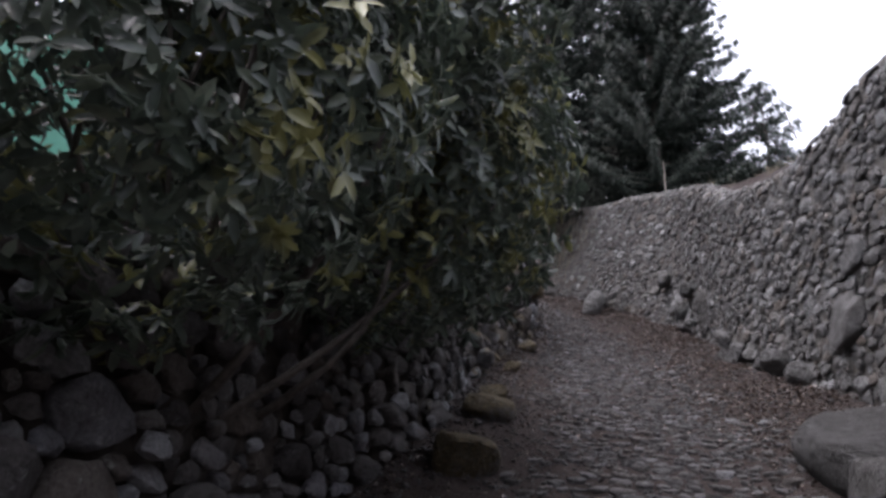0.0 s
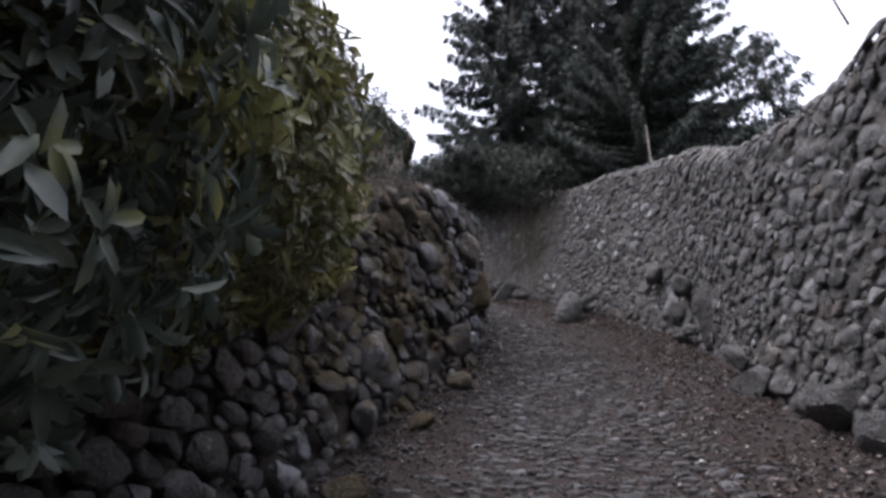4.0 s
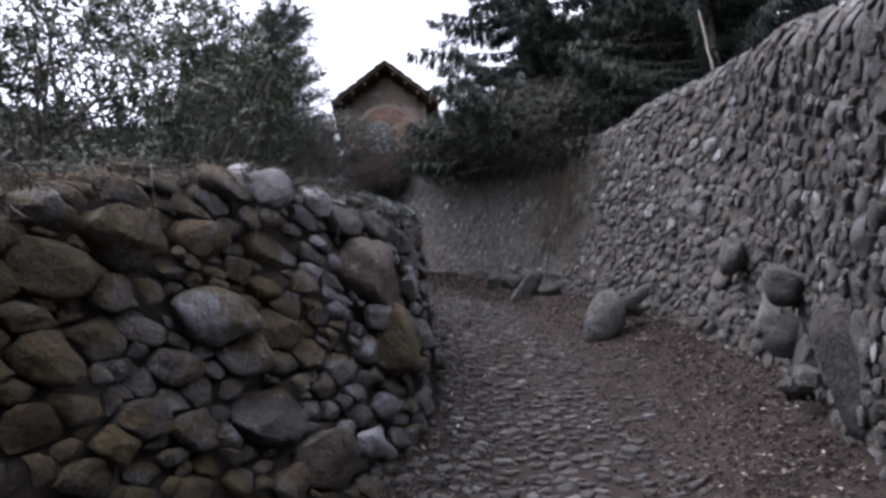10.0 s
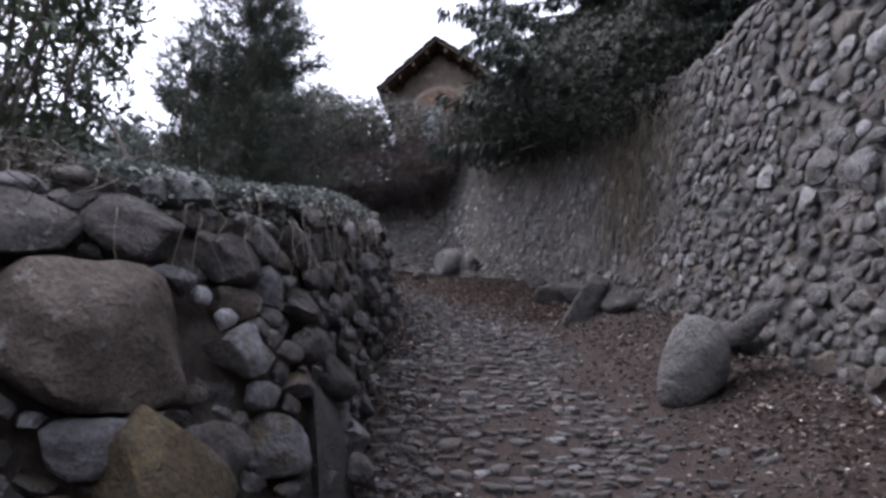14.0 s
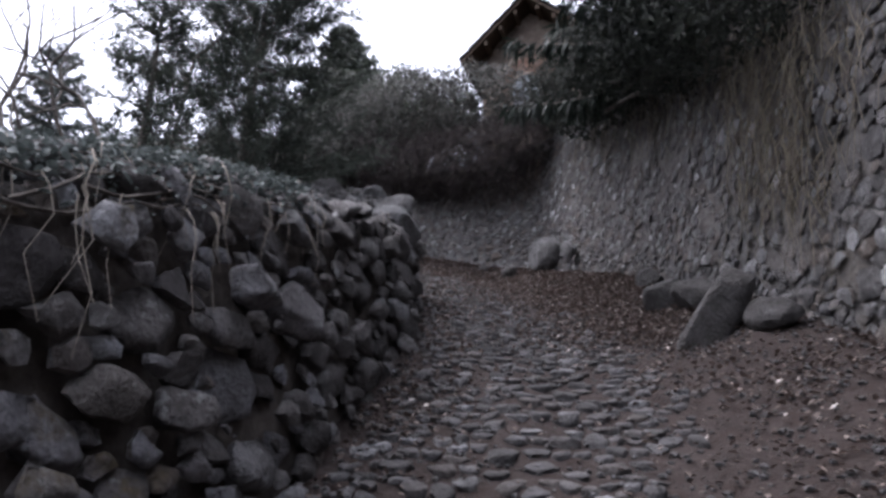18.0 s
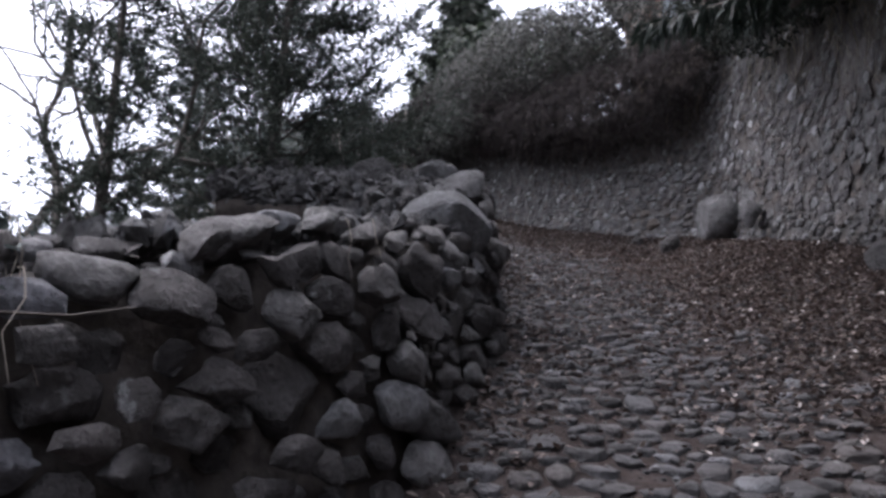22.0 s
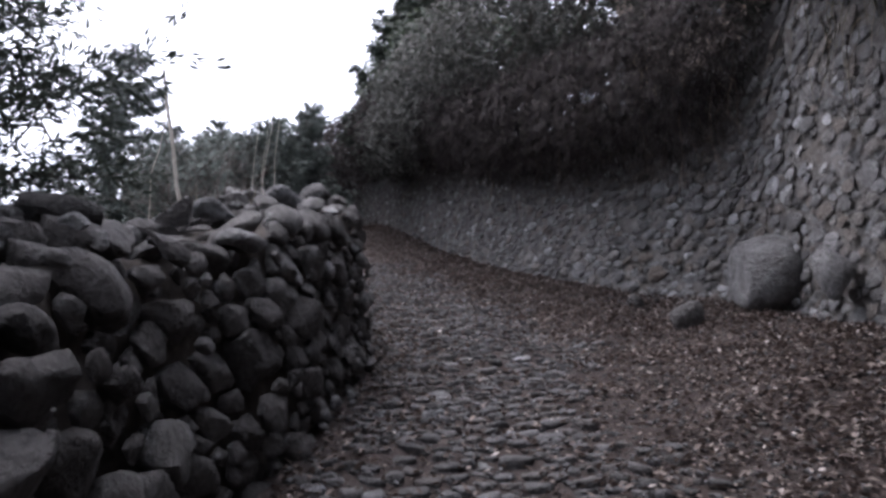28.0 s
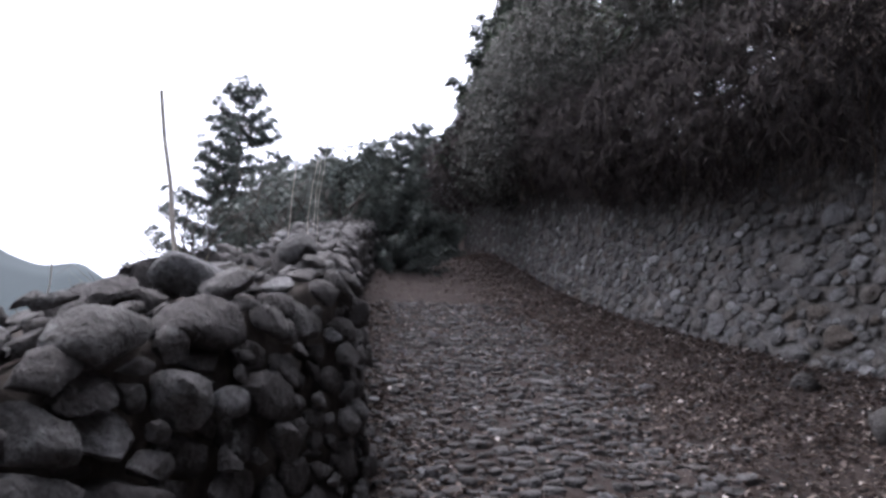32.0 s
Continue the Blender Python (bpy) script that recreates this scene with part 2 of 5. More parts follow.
M_ROOF = simple("stone_roof_slab", (0.06, 0.055, 0.05), (0.13, 0.12, 0.11), 8.0, 0.9, 0.02, pieces=True)
M_WOOD = simple("dark_timber", (0.05, 0.035, 0.025), (0.11, 0.08, 0.055), 20.0, 0.85, 0.01)
M_POLE = simple("weathered_pole", (0.3, 0.27, 0.23), (0.48, 0.44, 0.38), 20.0, 0.8, 0.004)
M_GREEN = simple("green_tarpaulin", (0.02, 0.13, 0.09), (0.04, 0.2, 0.14), 3.0, 0.5, 0.02)


# ---- mesh helpers ----
def mesh_np(name, verts, faces, smooth=True, crease=0):
    """A mesh from an array of points and one of triangles or quads."""
    verts, faces = np.asarray(verts, "f"), np.asarray(faces, "i")
    me = bpy.data.meshes.new(name)
    k = faces.shape[1]
    me.vertices.add(len(verts))
    me.vertices.foreach_set("co", verts.ravel())
    me.loops.add(faces.size)
    me.loops.foreach_set("vertex_index", faces.ravel())
    me.polygons.add(len(faces))
    me.polygons.foreach_set("loop_start", np.arange(0, faces.size, k, dtype="i"))
    me.polygons.foreach_set("use_smooth", np.full(len(faces), smooth))
    me.update(calc_edges=True)
    if crease:
        me.set_sharp_from_angle(angle=radians(crease))
    return me


def put(name, me, mat, parent=None, label=""):
    me.materials.append(mat)
    ob = new(name, me)
    if parent is not None:
        ob.parent = parent
    if label:
        ob["label"] = label
    return ob


def part(name, verts, faces, mat, parent=None, label="", smooth=True, crease=0):
    return put(name, mesh_np(name, verts, faces, smooth, crease), mat, parent, label)


def thing(name, label, category, group="", at=(0, 0, 0)):
    ob = new(name)
    ob.location = at
    return tagged(ob, label, category, group)


def gather(pieces):
    """Many (points, faces) as one."""
    v, f, n = [], [], 0
    for a, b in pieces:
        v.append(np.asarray(a, float))
        f.append(np.asarray(b, int) + n)
        n += len(a)
    return np.concatenate(v), np.concatenate(f)


def smooth_line(points, n=12):
    p = np.array(points, float)
    out = []
    for i in range(len(p) - 1):
        a, b, c, d = p[max(i - 1, 0)], p[i], p[i + 1], p[min(i + 2, len(p) - 1)]
        for k in range(n):
            u = k / n
            out.append(0.5 * (2 * b + (c - a) * u + (2 * a - 5 * b + 4 * c - d) * u * u + (-a + 3 * b - 3 * c + d) * u ** 3))
    out.append(p[-1])
    return np.array(out)


def tube(points, radii, n=6):
    p = np.array(points, float)
    r = np.broadcast_to(np.array(radii, float), (len(p),))
    d = np.gradient(p, axis=0)
    d /= np.linalg.norm(d, axis=1)[:, None] + 1e-9
    ref = np.where(np.abs(d[:, 2:3]) > 0.9, [[1.0, 0, 0]], [[0, 0, 1.0]])
    a = np.cross(d, ref)
    a /= np.linalg.norm(a, axis=1)[:, None] + 1e-9
    b = np.cross(d, a)
    ang = np.arange(n) * 2 * np.pi / n
    v = p[:, None] + r[:, None, None] * (np.cos(ang)[None, :, None] * a[:, None] + np.sin(ang)[None, :, None] * b[:, None])
    i = np.arange(len(p) - 1)[:, None] * n
    j = np.arange(n)[None]
    k = (j + 1) % n
    f = np.stack([i + j, i + k, i + n + k, i + n + j], -1).reshape(-1, 4)
    return v.reshape(-1, 3), f


def leaves(base, along, normal, length, width, fold=0.25, droop=0.15, full=False):
    """Leaves with a folded midrib: four triangles each, or six for a full, rounded one."""
    n = len(base)
    a = along / (np.linalg.norm(along, axis=1)[:, None] + 1e-9)
    s = np.cross(a, normal)
    s /= np.linalg.norm(s, axis=1)[:, None] + 1e-9
    u = np.cross(s, a)
    L, W = np.broadcast_to(length, (n,))[:, None], np.broadcast_to(width, (n,))[:, None]
    mid = base + a * L * 0.5
    tip = base + a * L - u * L * droop
    if full:
        lo, hi, w = base + a * L * 0.34, base + a * L * 0.74 - u * L * droop * 0.45, u * W * fold
        v = np.stack([base, lo - s * W * 0.46 + w, lo + s * W * 0.46 + w, mid - u * L * droop * 0.12, hi - s * W * 0.4 + w, hi + s * W * 0.4 + w, tip], 1)
        q = np.arange(n)[:, None] * 7
        f = np.stack([q + [0, 3, 1], q + [0, 2, 3], q + [1, 3, 4], q + [3, 2, 5], q + [4, 3, 6], q + [3, 5, 6]], 1)
        return v.reshape(-1, 3), f.reshape(-1, 3)
    v = np.stack([base, mid - s * W * 0.5 + u * W * fold, mid, mid + s * W * 0.5 + u * W * fold, tip], 1)
    q = np.arange(n)[:, None] * 5
    f = np.stack([q + [0, 2, 1], q + [0, 3, 2], q + [1, 2, 4], q + [2, 3, 4]], 1)
    return v.reshape(-1, 3), f.reshape(-1, 3)


def around(rng, n):
    v = rng.normal(size=(n, 3))
    return v / np.linalg.norm(v, axis=1)[:, None]


# ---- the plan: path, walls and ground ----
MID = smooth_line([(-2.2, -6, -2.9), (-1.2, -3, -1.6), (0, 0, -.35), (0.9, 3, 0.85), (1.7, 6, 2.35), (2.1, 8.5, 3.35), (2.3, 11.5, 4.6), (1.9, 14, 6.0), (0.9, 16.3, 7.35), (-0.5, 18.2, 8.4), (-1.9, 20.1, 9.3), (-3.6, 22.2, 10.4), (-6.5, 24.0, 11.75), (-10, 25.5, 13.4), (-13.3, 27.2, 15.1), (-18, 29.3, 16.0), (-30, 34, 16.5)])
LEFT = smooth_line([(-3.4, -6, 2.2), (-2.0, 0, 2.2), (-1.0, 4, 2.0), (-.3, 6, 2.0), (-.05, 7, 1.9), (0.15, 8, 2.08), (0.33, 8.65, 2.14), (0.4, 8.92, 2.5), (0.55, 9.6, 2.64), (0.85, 10.5, 2.6), (1.3, 11.8, 2.25), (1.45, 12.5, 2.02), (1.28, 13.3, 1.85), (0.88, 14.38, 1.62), (0.55, 15.36, 1.33), (0.17, 16.36, 1.08), (-0.27, 17.12, 0.95), (-0.6, 17.75, 1.1), (-1.28, 18.3, 1.2), (-1.86, 18.7, 1.24), (-2.32, 19.3, 1.28), (-2.68, 19.8, 1.34), (-3.25, 20.45, 1.36), (-3.62, 20.86, 1.34), (-4.2, 21.12, 1.2), (-5.8, 21.75, 1.1), (-9.6, 23.5, 1.05), (-14.2, 26.2, 1.0)])
RIGHT = smooth_line([(2.0, -6, 4.0), (2.9, 0, 3.95), (3.5, 5, 3.8), (3.65, 6.2, 3.45), (3.75, 7.4, 3.12), (3.9, 9, 3.05), (4.1, 10.4, 3.1), (4.3, 11.8, 3.4), (4.42, 12.9, 3.55), (4.33, 13.8, 3.6), (3.9, 14.9, 3.5), (3.5, 16, 3.3), (3.15, 16.9, 3.2), (2.5, 18.2, 3.3), (1.5, 20, 3.4), (0.4, 21.8, 3.5), (-1.0, 23.2, 3.5), (-2.3, 24.3, 3.2), (-4.5, 24.9, 2.6), (-6.7, 25.65, 2.3), (-9.6, 26.8, 2.2), (-12.8, 28.1, 2.2), (-17, 30.2, 2.2)])


def path_height(x, y):
    x, y = np.atleast_1d(x), np.atleast_1d(y)
    out = np.empty(len(x))
    for i in range(0, len(x), 20000):
        q = np.hypot(MID[None, :, 0] - x[i:i + 20000, None], MID[None, :, 1] - y[i:i + 20000, None])
        w = 1 / (q + 0.15) ** 5
        out[i:i + 20000] = (w @ MID[:, 2]) / w.sum(1)
    return out


def beside(line, x, y):
    """For each place: the signed distance from the line (positive to its right) and how far along the line, in its own points."""
    x, y = np.atleast_1d(x), np.atleast_1d(y)
    p, a, e = np.stack([x, y], 1), line[:-1, :2], np.diff(line[:, :2], axis=0)
    ee, m = (e ** 2).sum(1), len(line) - 1
    near = np.empty(len(x), int)
    for i in range(0, len(x), 20000):
        q = p[i:i + 20000]
        near[i:i + 20000] = ((q[:, :1] - line[None, :, 0]) ** 2 + (q[:, 1:] - line[None, :, 1]) ** 2).argmin(1)
    best, dist, pos = np.full(len(x), 1e18), np.empty(len(x)), np.empty(len(x))
    for shift in (-1, 0):
        k = np.clip(near + shift, 0, m - 1)
        r = p - a[k]
        u = np.clip((r * e[k]).sum(1) / ee[k], 0, 1)
        d = np.hypot(*(r - u[:, None] * e[k]).T)
        side = np.where(e[k, 0] * r[:, 1] - e[k, 1] * r[:, 0] < 0, 1, -1)
        take = d < best
        best, dist, pos = np.where(take, d, best), np.where(take, side * d, dist), np.where(take, k + u, pos)
    return dist, pos


def wobble(x, y, cell, seed):
    """Smooth noise in the plane, about -1 to 1."""
    r = np.random.default_rng(seed)
    total = np.zeros(len(x))
    for k in range(5):
        a, p, s = r.uniform(0, 2 * np.pi), r.uniform(0, 6.3), r.uniform(0.6, 1.6)
        total += np.sin((x * np.cos(a) + y * np.sin(a)) * s * 6.28 / cell + p)
    return total / 2.6


def sstep(a, b, x):
    u = np.clip((x - a) / (b - a), 0, 1)
    return u * u * (3 - 2 * u)


def ground_height(x, y):
    x, y = np.atleast_1d(np.asarray(x, float)), np.atleast_1d(np.asarray(y, float))
    base = path_height(x, y)
    dr, pr = beside(RIGHT, x, y)
    dl, pl = beside(LEFT, x, y)
    dl = -dl
    top_r = np.interp(pr, np.arange(len(RIGHT)), RIGHT[:, 2])
    top_l = np.interp(pl, np.arange(len(LEFT)), LEFT[:, 2])
    bank = 0.33 * sstep(1.3, 0.0, np.abs(dr)) + 0.1 * sstep(0.7, 0.0, np.abs(dl))
    lane = base + bank + 0.025 * wobble(x, y, 1.3, 3) + 0.012 * wobble(x, y, 0.4, 4)
    hill = base + top_r - 0.25 + 0.42 * np.clip(dr - 0.3, 0, 25) + 0.12 * np.clip(dr - 25, 0, 400) + 0.12 * wobble(x, y, 2.5, 5)
    shelf = (0.34 + 0.3 * np.clip(dl - 0.8, 0, 2.4)) * sstep(14.8, 15.8, y) * sstep(20.2, 18.8, y) * sstep(5.0, 3.0, dl)
    valley = base + shelf + np.minimum(top_l - 0.5, 0.6) - 0.3 * np.clip(dl - 0.8, 0, 60) - 0.12 * np.clip(dl - 60, 0, 300) + 0.1 * wobble(x, y, 2.5, 6)
    z = lane
    z = np.where(dr > 0, lane + (hill - lane) * sstep(0.1, 0.45, dr), z)
    z = np.where(dl > 0, lane + (valley - lane) * sstep(0.15, 0.75, dl), z)
    far = np.hypot(x, y)
    ridge = sstep(500, 3200, far) * (760 + 170 * wobble(x, y, 2600, 8) + 60 * wobble(x, y, 700, 9) + 25 * wobble(x, y, 240, 10))
    return z * sstep(900, 300, far) + ridge


def spread(lo, hi, step, reach, grow=1.22):
    core = list(np.arange(lo, hi + 1e-6, step))
    a, s = [lo], step
    while a[-1] > -reach:
        s *= grow
        a.append(a[-1] - s)
    b, s = [hi], step
    while b[-1] < reach:
        s *= grow
        b.append(b[-1] + s)
    return np.array(a[:0:-1] + core + b[1:])


gx, gy = spread(-11, 6, 0.11, 4300), spread(-5, 29, 0.11, 4300)
px, py = np.meshgrid(gx, gy)
pz = ground_height(px.ravel(), py.ravel())


def height_at(x, y):
    """The ground's height, read off its grid."""
    x, y = np.atleast_1d(np.asarray(x, float)), np.atleast_1d(np.asarray(y, float))
    h = pz.reshape(px.shape)
    i = np.clip(np.searchsorted(gx, x) - 1, 0, len(gx) - 2)
    j = np.clip(np.searchsorted(gy, y) - 1, 0, len(gy) - 2)
    u, v = (x - gx[i]) / (gx[i + 1] - gx[i]), (y - gy[j]) / (gy[j + 1] - gy[j])
    return (h[j, i] * (1 - u) + h[j, i + 1] * u) * (1 - v) + (h[j + 1, i] * (1 - u) + h[j + 1, i + 1] * u) * v


nx = len(gx)
i, j = np.meshgrid(np.arange(len(gx) - 1), np.arange(len(gy) - 1))
q = (j * nx + i).ravel()
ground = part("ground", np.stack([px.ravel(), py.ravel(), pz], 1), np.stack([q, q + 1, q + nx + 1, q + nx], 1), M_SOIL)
tagged(ground, "steep stony mule track of brown soil strewn with dead leaves", "ground", kind="structure")


# ---- stones: cells of a wall face, each rounded off into a stone ----
def sow(rng, width, height, sizes, fixed=(), scale=None, floor=None):
    """Seeds (u, v, r) over a strip, large ones first, none too close. floor: the height of the strip's foot along it."""
    base = (lambda u: 0.0) if floor is None else (lambda u: np.interp(u, floor[0], floor[1]))
    cell = sizes[0][0] * 2
    table, out = {}, []

    def free(u, v, r):
        ku, kv = int(u / cell), int(v / cell)
        for a in (-1, 0, 1):
            for b in (-1, 0, 1):
                for o in table.get((ku + a, kv + b), ()):
                    if (o[0] - u) ** 2 + (o[1] - v) ** 2 < (0.84 * (o[2] + r)) ** 2:
                        return False
        return True

    for s in fixed:
        s = (s[0], s[1] + float(base(s[0])), s[2])
        table.setdefault((int(s[0] / cell), int(s[1] / cell)), []).append(s)
        out.append(s)
    for r0, tries in sizes:
        us, vs, rs = rng.uniform(0, width, tries), rng.uniform(0, height, tries), r0 * rng.uniform(0.82, 1.15, tries)
        if scale is not None:
            rs = rs * np.interp(us, scale[0], scale[1])
        vs = vs + base(us)
        for u, v, r in zip(us, vs, rs):
            if free(u, v, r):
                s = (u, v, r)
                table.setdefault((int(u / cell), int(v / cell)), []).append(s)
                out.append(s)
    return out, table, cell


def cell_of(seed, table, cell):
    """The convex cell round a seed as half planes (nx, ny, d) about the seed."""
    u, v, r = seed
    planes = [(1, 0, r * 2.0), (-1, 0, r * 2.0), (0, 1, r * 2.0), (0, -1, r * 2.0), (.71, .71, r * 2.1), (-.71, .71, r * 2.1), (.71, -.71, r * 2.1), (-.71, -.71, r * 2.1)]
    ku, kv = int(u / cell), int(v / cell)
    for a in (-1, 0, 1):
        for b in (-1, 0, 1):
            for o in table.get((ku + a, kv + b), ()):
                if o is seed:
                    continue
                dx, dy = o[0] - u, o[1] - v
                q = math.hypot(dx, dy)
                if q < 1e-6 or q > 3.4 * (r + o[2]):
                    continue
                planes.append((dx / q, dy / q, max(0.2 * r, (q * q + r * r - o[2] * o[2]) / (2 * q))))
    return np.array(planes)


def stone_from(rng, planes, r, n=11, proud=0.5, gap=0.012, sink=0.5, chips=3, rounding=0.5, fine=False, lean=0.42):
    """A stone that fills its cell: points (u, v, out) about the seed, and triangles."""
    large = r > 0.15 or fine
    n = (26 if r > 0.15 else 18) if large else n
    ang = (np.arange(n) + rng.uniform(0, 1)) * 2 * np.pi / n
    d = np.stack([np.cos(ang), np.sin(ang)], 1)
    dots = d @ planes[:, :2].T
    rad = np.where(dots > 1e-3, planes[:, 2][None] / np.maximum(dots, 1e-3), 9).min(1)
    rad = np.minimum(rad, 2.1 * r)
    near = (np.roll(rad, 1) + np.roll(rad, -1)) / 2
    rad = rad * (1 - rounding * 0.5) + np.minimum(near, rad) * rounding * 0.5
    rad = np.maximum(rad - gap * rng.uniform(0.3, 1.8), 0.3 * r) * (1.0 if large else rng.uniform(0.92, 1.0, n))
    b = proud * r * rng.uniform(0.6, 1.4)
    rings = [(0.9, -sink), (1.0, 0.05), (0.97, 0.58), (0.83, 0.95)]
    if large:
        rings = [(0.9, -sink), (1.0, 0.05), (0.99, 0.4), (0.95, 0.68), (0.86, 0.86), (0.68, 0.95), (0.4, 1.0)]
    tilt = rng.normal(0, lean, 2)
    v = []
    for k, (s, h) in enumerate(rings):
        xy = d * (rad * s)[:, None] * (1 + rng.normal(0, 0.015 if large else 0.05, (n, 1)))
        z = np.full(n, h * (b if h > 0 else r)) + (xy @ tilt) * max(h, 0) + rng.normal(0, (0.012 if large else 0.045) * r, n)
        v.append(np.column_stack([xy, z]))
    v.append(np.array([[0, 0, b * rng.uniform(0.92, 1.05)]]))
    v = np.concatenate(v)
    for _ in range(min(chips, 4) if large else chips):
        m = np.array([rng.normal(0, 1), rng.normal(0, 1), rng.uniform(0.7, 2.2)])
        m /= np.linalg.norm(m)
        lim = (v @ m).max() * rng.uniform(0.55, 0.88)
        over = np.maximum(v @ m - lim, 0) * (v[:, 2] > -0.05 * r)
        v -= over[:, None] * m
    for _ in range(3 if large else 0):
        m = around(rng, 1)[0]
        v *= (1 + 0.022 * np.sin(v @ m * rng.uniform(7.0, 11.0) / r + rng.uniform(0, 6.28)))[:, None]
    for _ in range(3):
        m = around(rng, 1)[0]
        v *= (1 + 0.045 * np.sin(v @ m * rng.uniform(2.0, 7.0) / r + rng.uniform(0, 6.28)))[:, None]
    f = []
    j = np.arange(n)
    k = (j + 1) % n
    for t in range(len(rings) - 1):
        f.append(np.stack([t * n + j, t * n + k, (t + 1) * n + k], 1))
        f.append(np.stack([t * n + j, (t + 1) * n + k, (t + 1) * n + j], 1))
    f.append(np.stack([(len(rings) - 1) * n + j, (len(rings) - 1) * n + k, np.full(n, len(v) - 1)], 1))
    return v, np.concatenate(f)


class Face:
    """A wall's face, unrolled: u along it, v up it and then back over its top."""

    def __init__(self, line, side, batter, top, foot=0.2, edge=0.22):
        p = line[:, :2]
        seg = np.hypot(*np.diff(p, axis=0).T)
        self.run = np.concatenate([[0], np.cumsum(seg)])
        self.p, self.h, self.edge = p, line[:, 2], edge
        self.batter, self.top = np.broadcast_to(batter, (len(p),)), np.broadcast_to(top, (len(p),))
        t = np.gradient(p, axis=0)
        t /= np.linalg.norm(t, axis=1)[:, None]
        self.n = np.stack([-t[:, 1], t[:, 0]], 1) * side
        self.z = path_height(p[:, 0], p[:, 1]) - foot
        self.h = self.h + foot
        self.length = self.run[-1]

    def height(self, u):
        return np.interp(u, self.run, self.h)

    def tops(self, u):
        return np.interp(u, self.run, self.top)

    def put(self, u, v, out):
        u, v, out = np.broadcast_arrays(np.asarray(u, float), np.asarray(v, float), np.asarray(out, float))
        px, py = np.interp(u, self.run, self.p[:, 0]), np.interp(u, self.run, self.p[:, 1])
        nx_, ny_ = np.interp(u, self.run, self.n[:, 0]), np.interp(u, self.run, self.n[:, 1])
        z, h = np.interp(u, self.run, self.z), self.height(u)
        w = self.edge
        bend = np.clip((v - (h - w)) / (2 * w), 0, 1) * np.pi / 2
        rise = np.minimum(v, h - w) + w * 4 / np.pi * np.sin(bend)
        back = w * 4 / np.pi * (1 - np.cos(bend)) + np.maximum(v - h - w, 0)
        fwd = -np.interp(u, self.run, self.batter) * np.minimum(v, h) - back + out * np.cos(bend)
        return np.stack([px + nx_ * fwd, py + ny_ * fwd, z + rise - 0.1 * (v > h) * 0 + out * np.sin(bend)], -1)

    def at(self, x, y):
        """How far along the face a place lies."""
        k = np.hypot(self.p[:, 0] - x, self.p[:, 1] - y).argmin()
        return self.run[k]


def build_face(name, face, rng, sizes, stretch, mat, core_mat, label, fixed=(), squash=1.35, near=300, scale=None, bare=None, loose=0.012, recess=0.03, fine=(0, 0), upper=None, flush=None, slight=(0, 0), crease=58, **shape):
    """The wall's core with its stones on it: those of the near stretch single, the rest as one."""
    us = np.linspace(0, face.length, int(face.length / 0.15))
    vs = np.linspace(0, 1, 26)
    U, V = np.meshgrid(us, vs, indexing="ij")
    V = V * (face.height(U) + face.tops(U))
    O = 0.02 * wobble(U.ravel() * 3, V.ravel() * 3, 1.0, 21).reshape(U.shape) - recess
    front = face.put(U, V, O).reshape(-1, 3)
    m = len(vs)
    a = (np.arange(len(us) - 1)[:, None] * m + np.arange(m - 1)[None]).ravel()
    quads = np.stack([a, a + m, a + m + 1, a + 1], 1)
    last = face.put(us, face.height(us) + face.tops(us), 0)
    low = last.copy()
    low[:, 2] -= face.height(us) + 0.3
    v, f = list(front), list(quads)
    n0 = len(v)
    v += list(low)
    k = np.arange(len(us) - 1)
    f += list(np.stack([k * m + m - 1, (k + 1) * m + m - 1, n0 + k + 1, n0 + k], 1))
    wall = part(name, np.array(v), np.array(f), core_mat)
    tagged(wall, label, "wall", kind="structure")
    seeds, table, cell = sow(rng, face.length / squash, float((face.h + face.top).max()), sizes, [(u / squash, v_, r) for u, v_, r in fixed], None if scale is None else (np.array(scale[0]) / squash, scale[1]), (face.run / squash, face.z))
    shift = upper or (1e9, mat)
    rest, count = {mat: [], shift[1]: []}, 0
    for s in seeds:
        u = s[0] * squash
        tone = shift[1] if u + rng.uniform(-0.6, 0.6) > shift[0] else mat
        v_ = s[1] - float(np.interp(u, face.run, face.z))
        if v_ > face.height(u) + face.tops(u) - 0.05:
            continue
        if slight[0] < u < slight[1] and s[2] > 0.062 and v_ > face.height(u) + 0.12:
            continue
        if bare and float(wobble(np.array([u]), np.array([v_ * 1.3]), 1.9, 77)[0]) + rng.uniform(-0.6, 0.6) > bare(u, v_):
            continue
        big = s[2] > 0.09
        pts, tri = stone_from(rng, cell_of(s, table, cell), s[2], n=13 if big else 9, fine=fine[0] < u < fine[1] and s[2] > 0.055, **shape)
        if flush:
            pts[:, 2] *= flush(u, v_)
        du = u + pts[:, 0] * squash
        level = np.interp(u, face.run, face.z) - np.interp(du, face.run, face.z)
        w = face.put(du, v_ + pts[:, 1] + (level if v_ < face.height(u) else 0), pts[:, 2] + rng.normal(0, loose))
        if stretch[0] < u < stretch[1] and count < near and s[2] > 0.07:
            part("stone", w, tri, tone, wall, crease=crease)
            count += 1
        else:
            rest[tone].append((w, tri))
    for tone, pieces in rest.items():
        if pieces:
            ob = part("stone_fill", *gather(pieces), tone, wall, crease=crease)
            ob["kind"] = "stuff"
    return wall


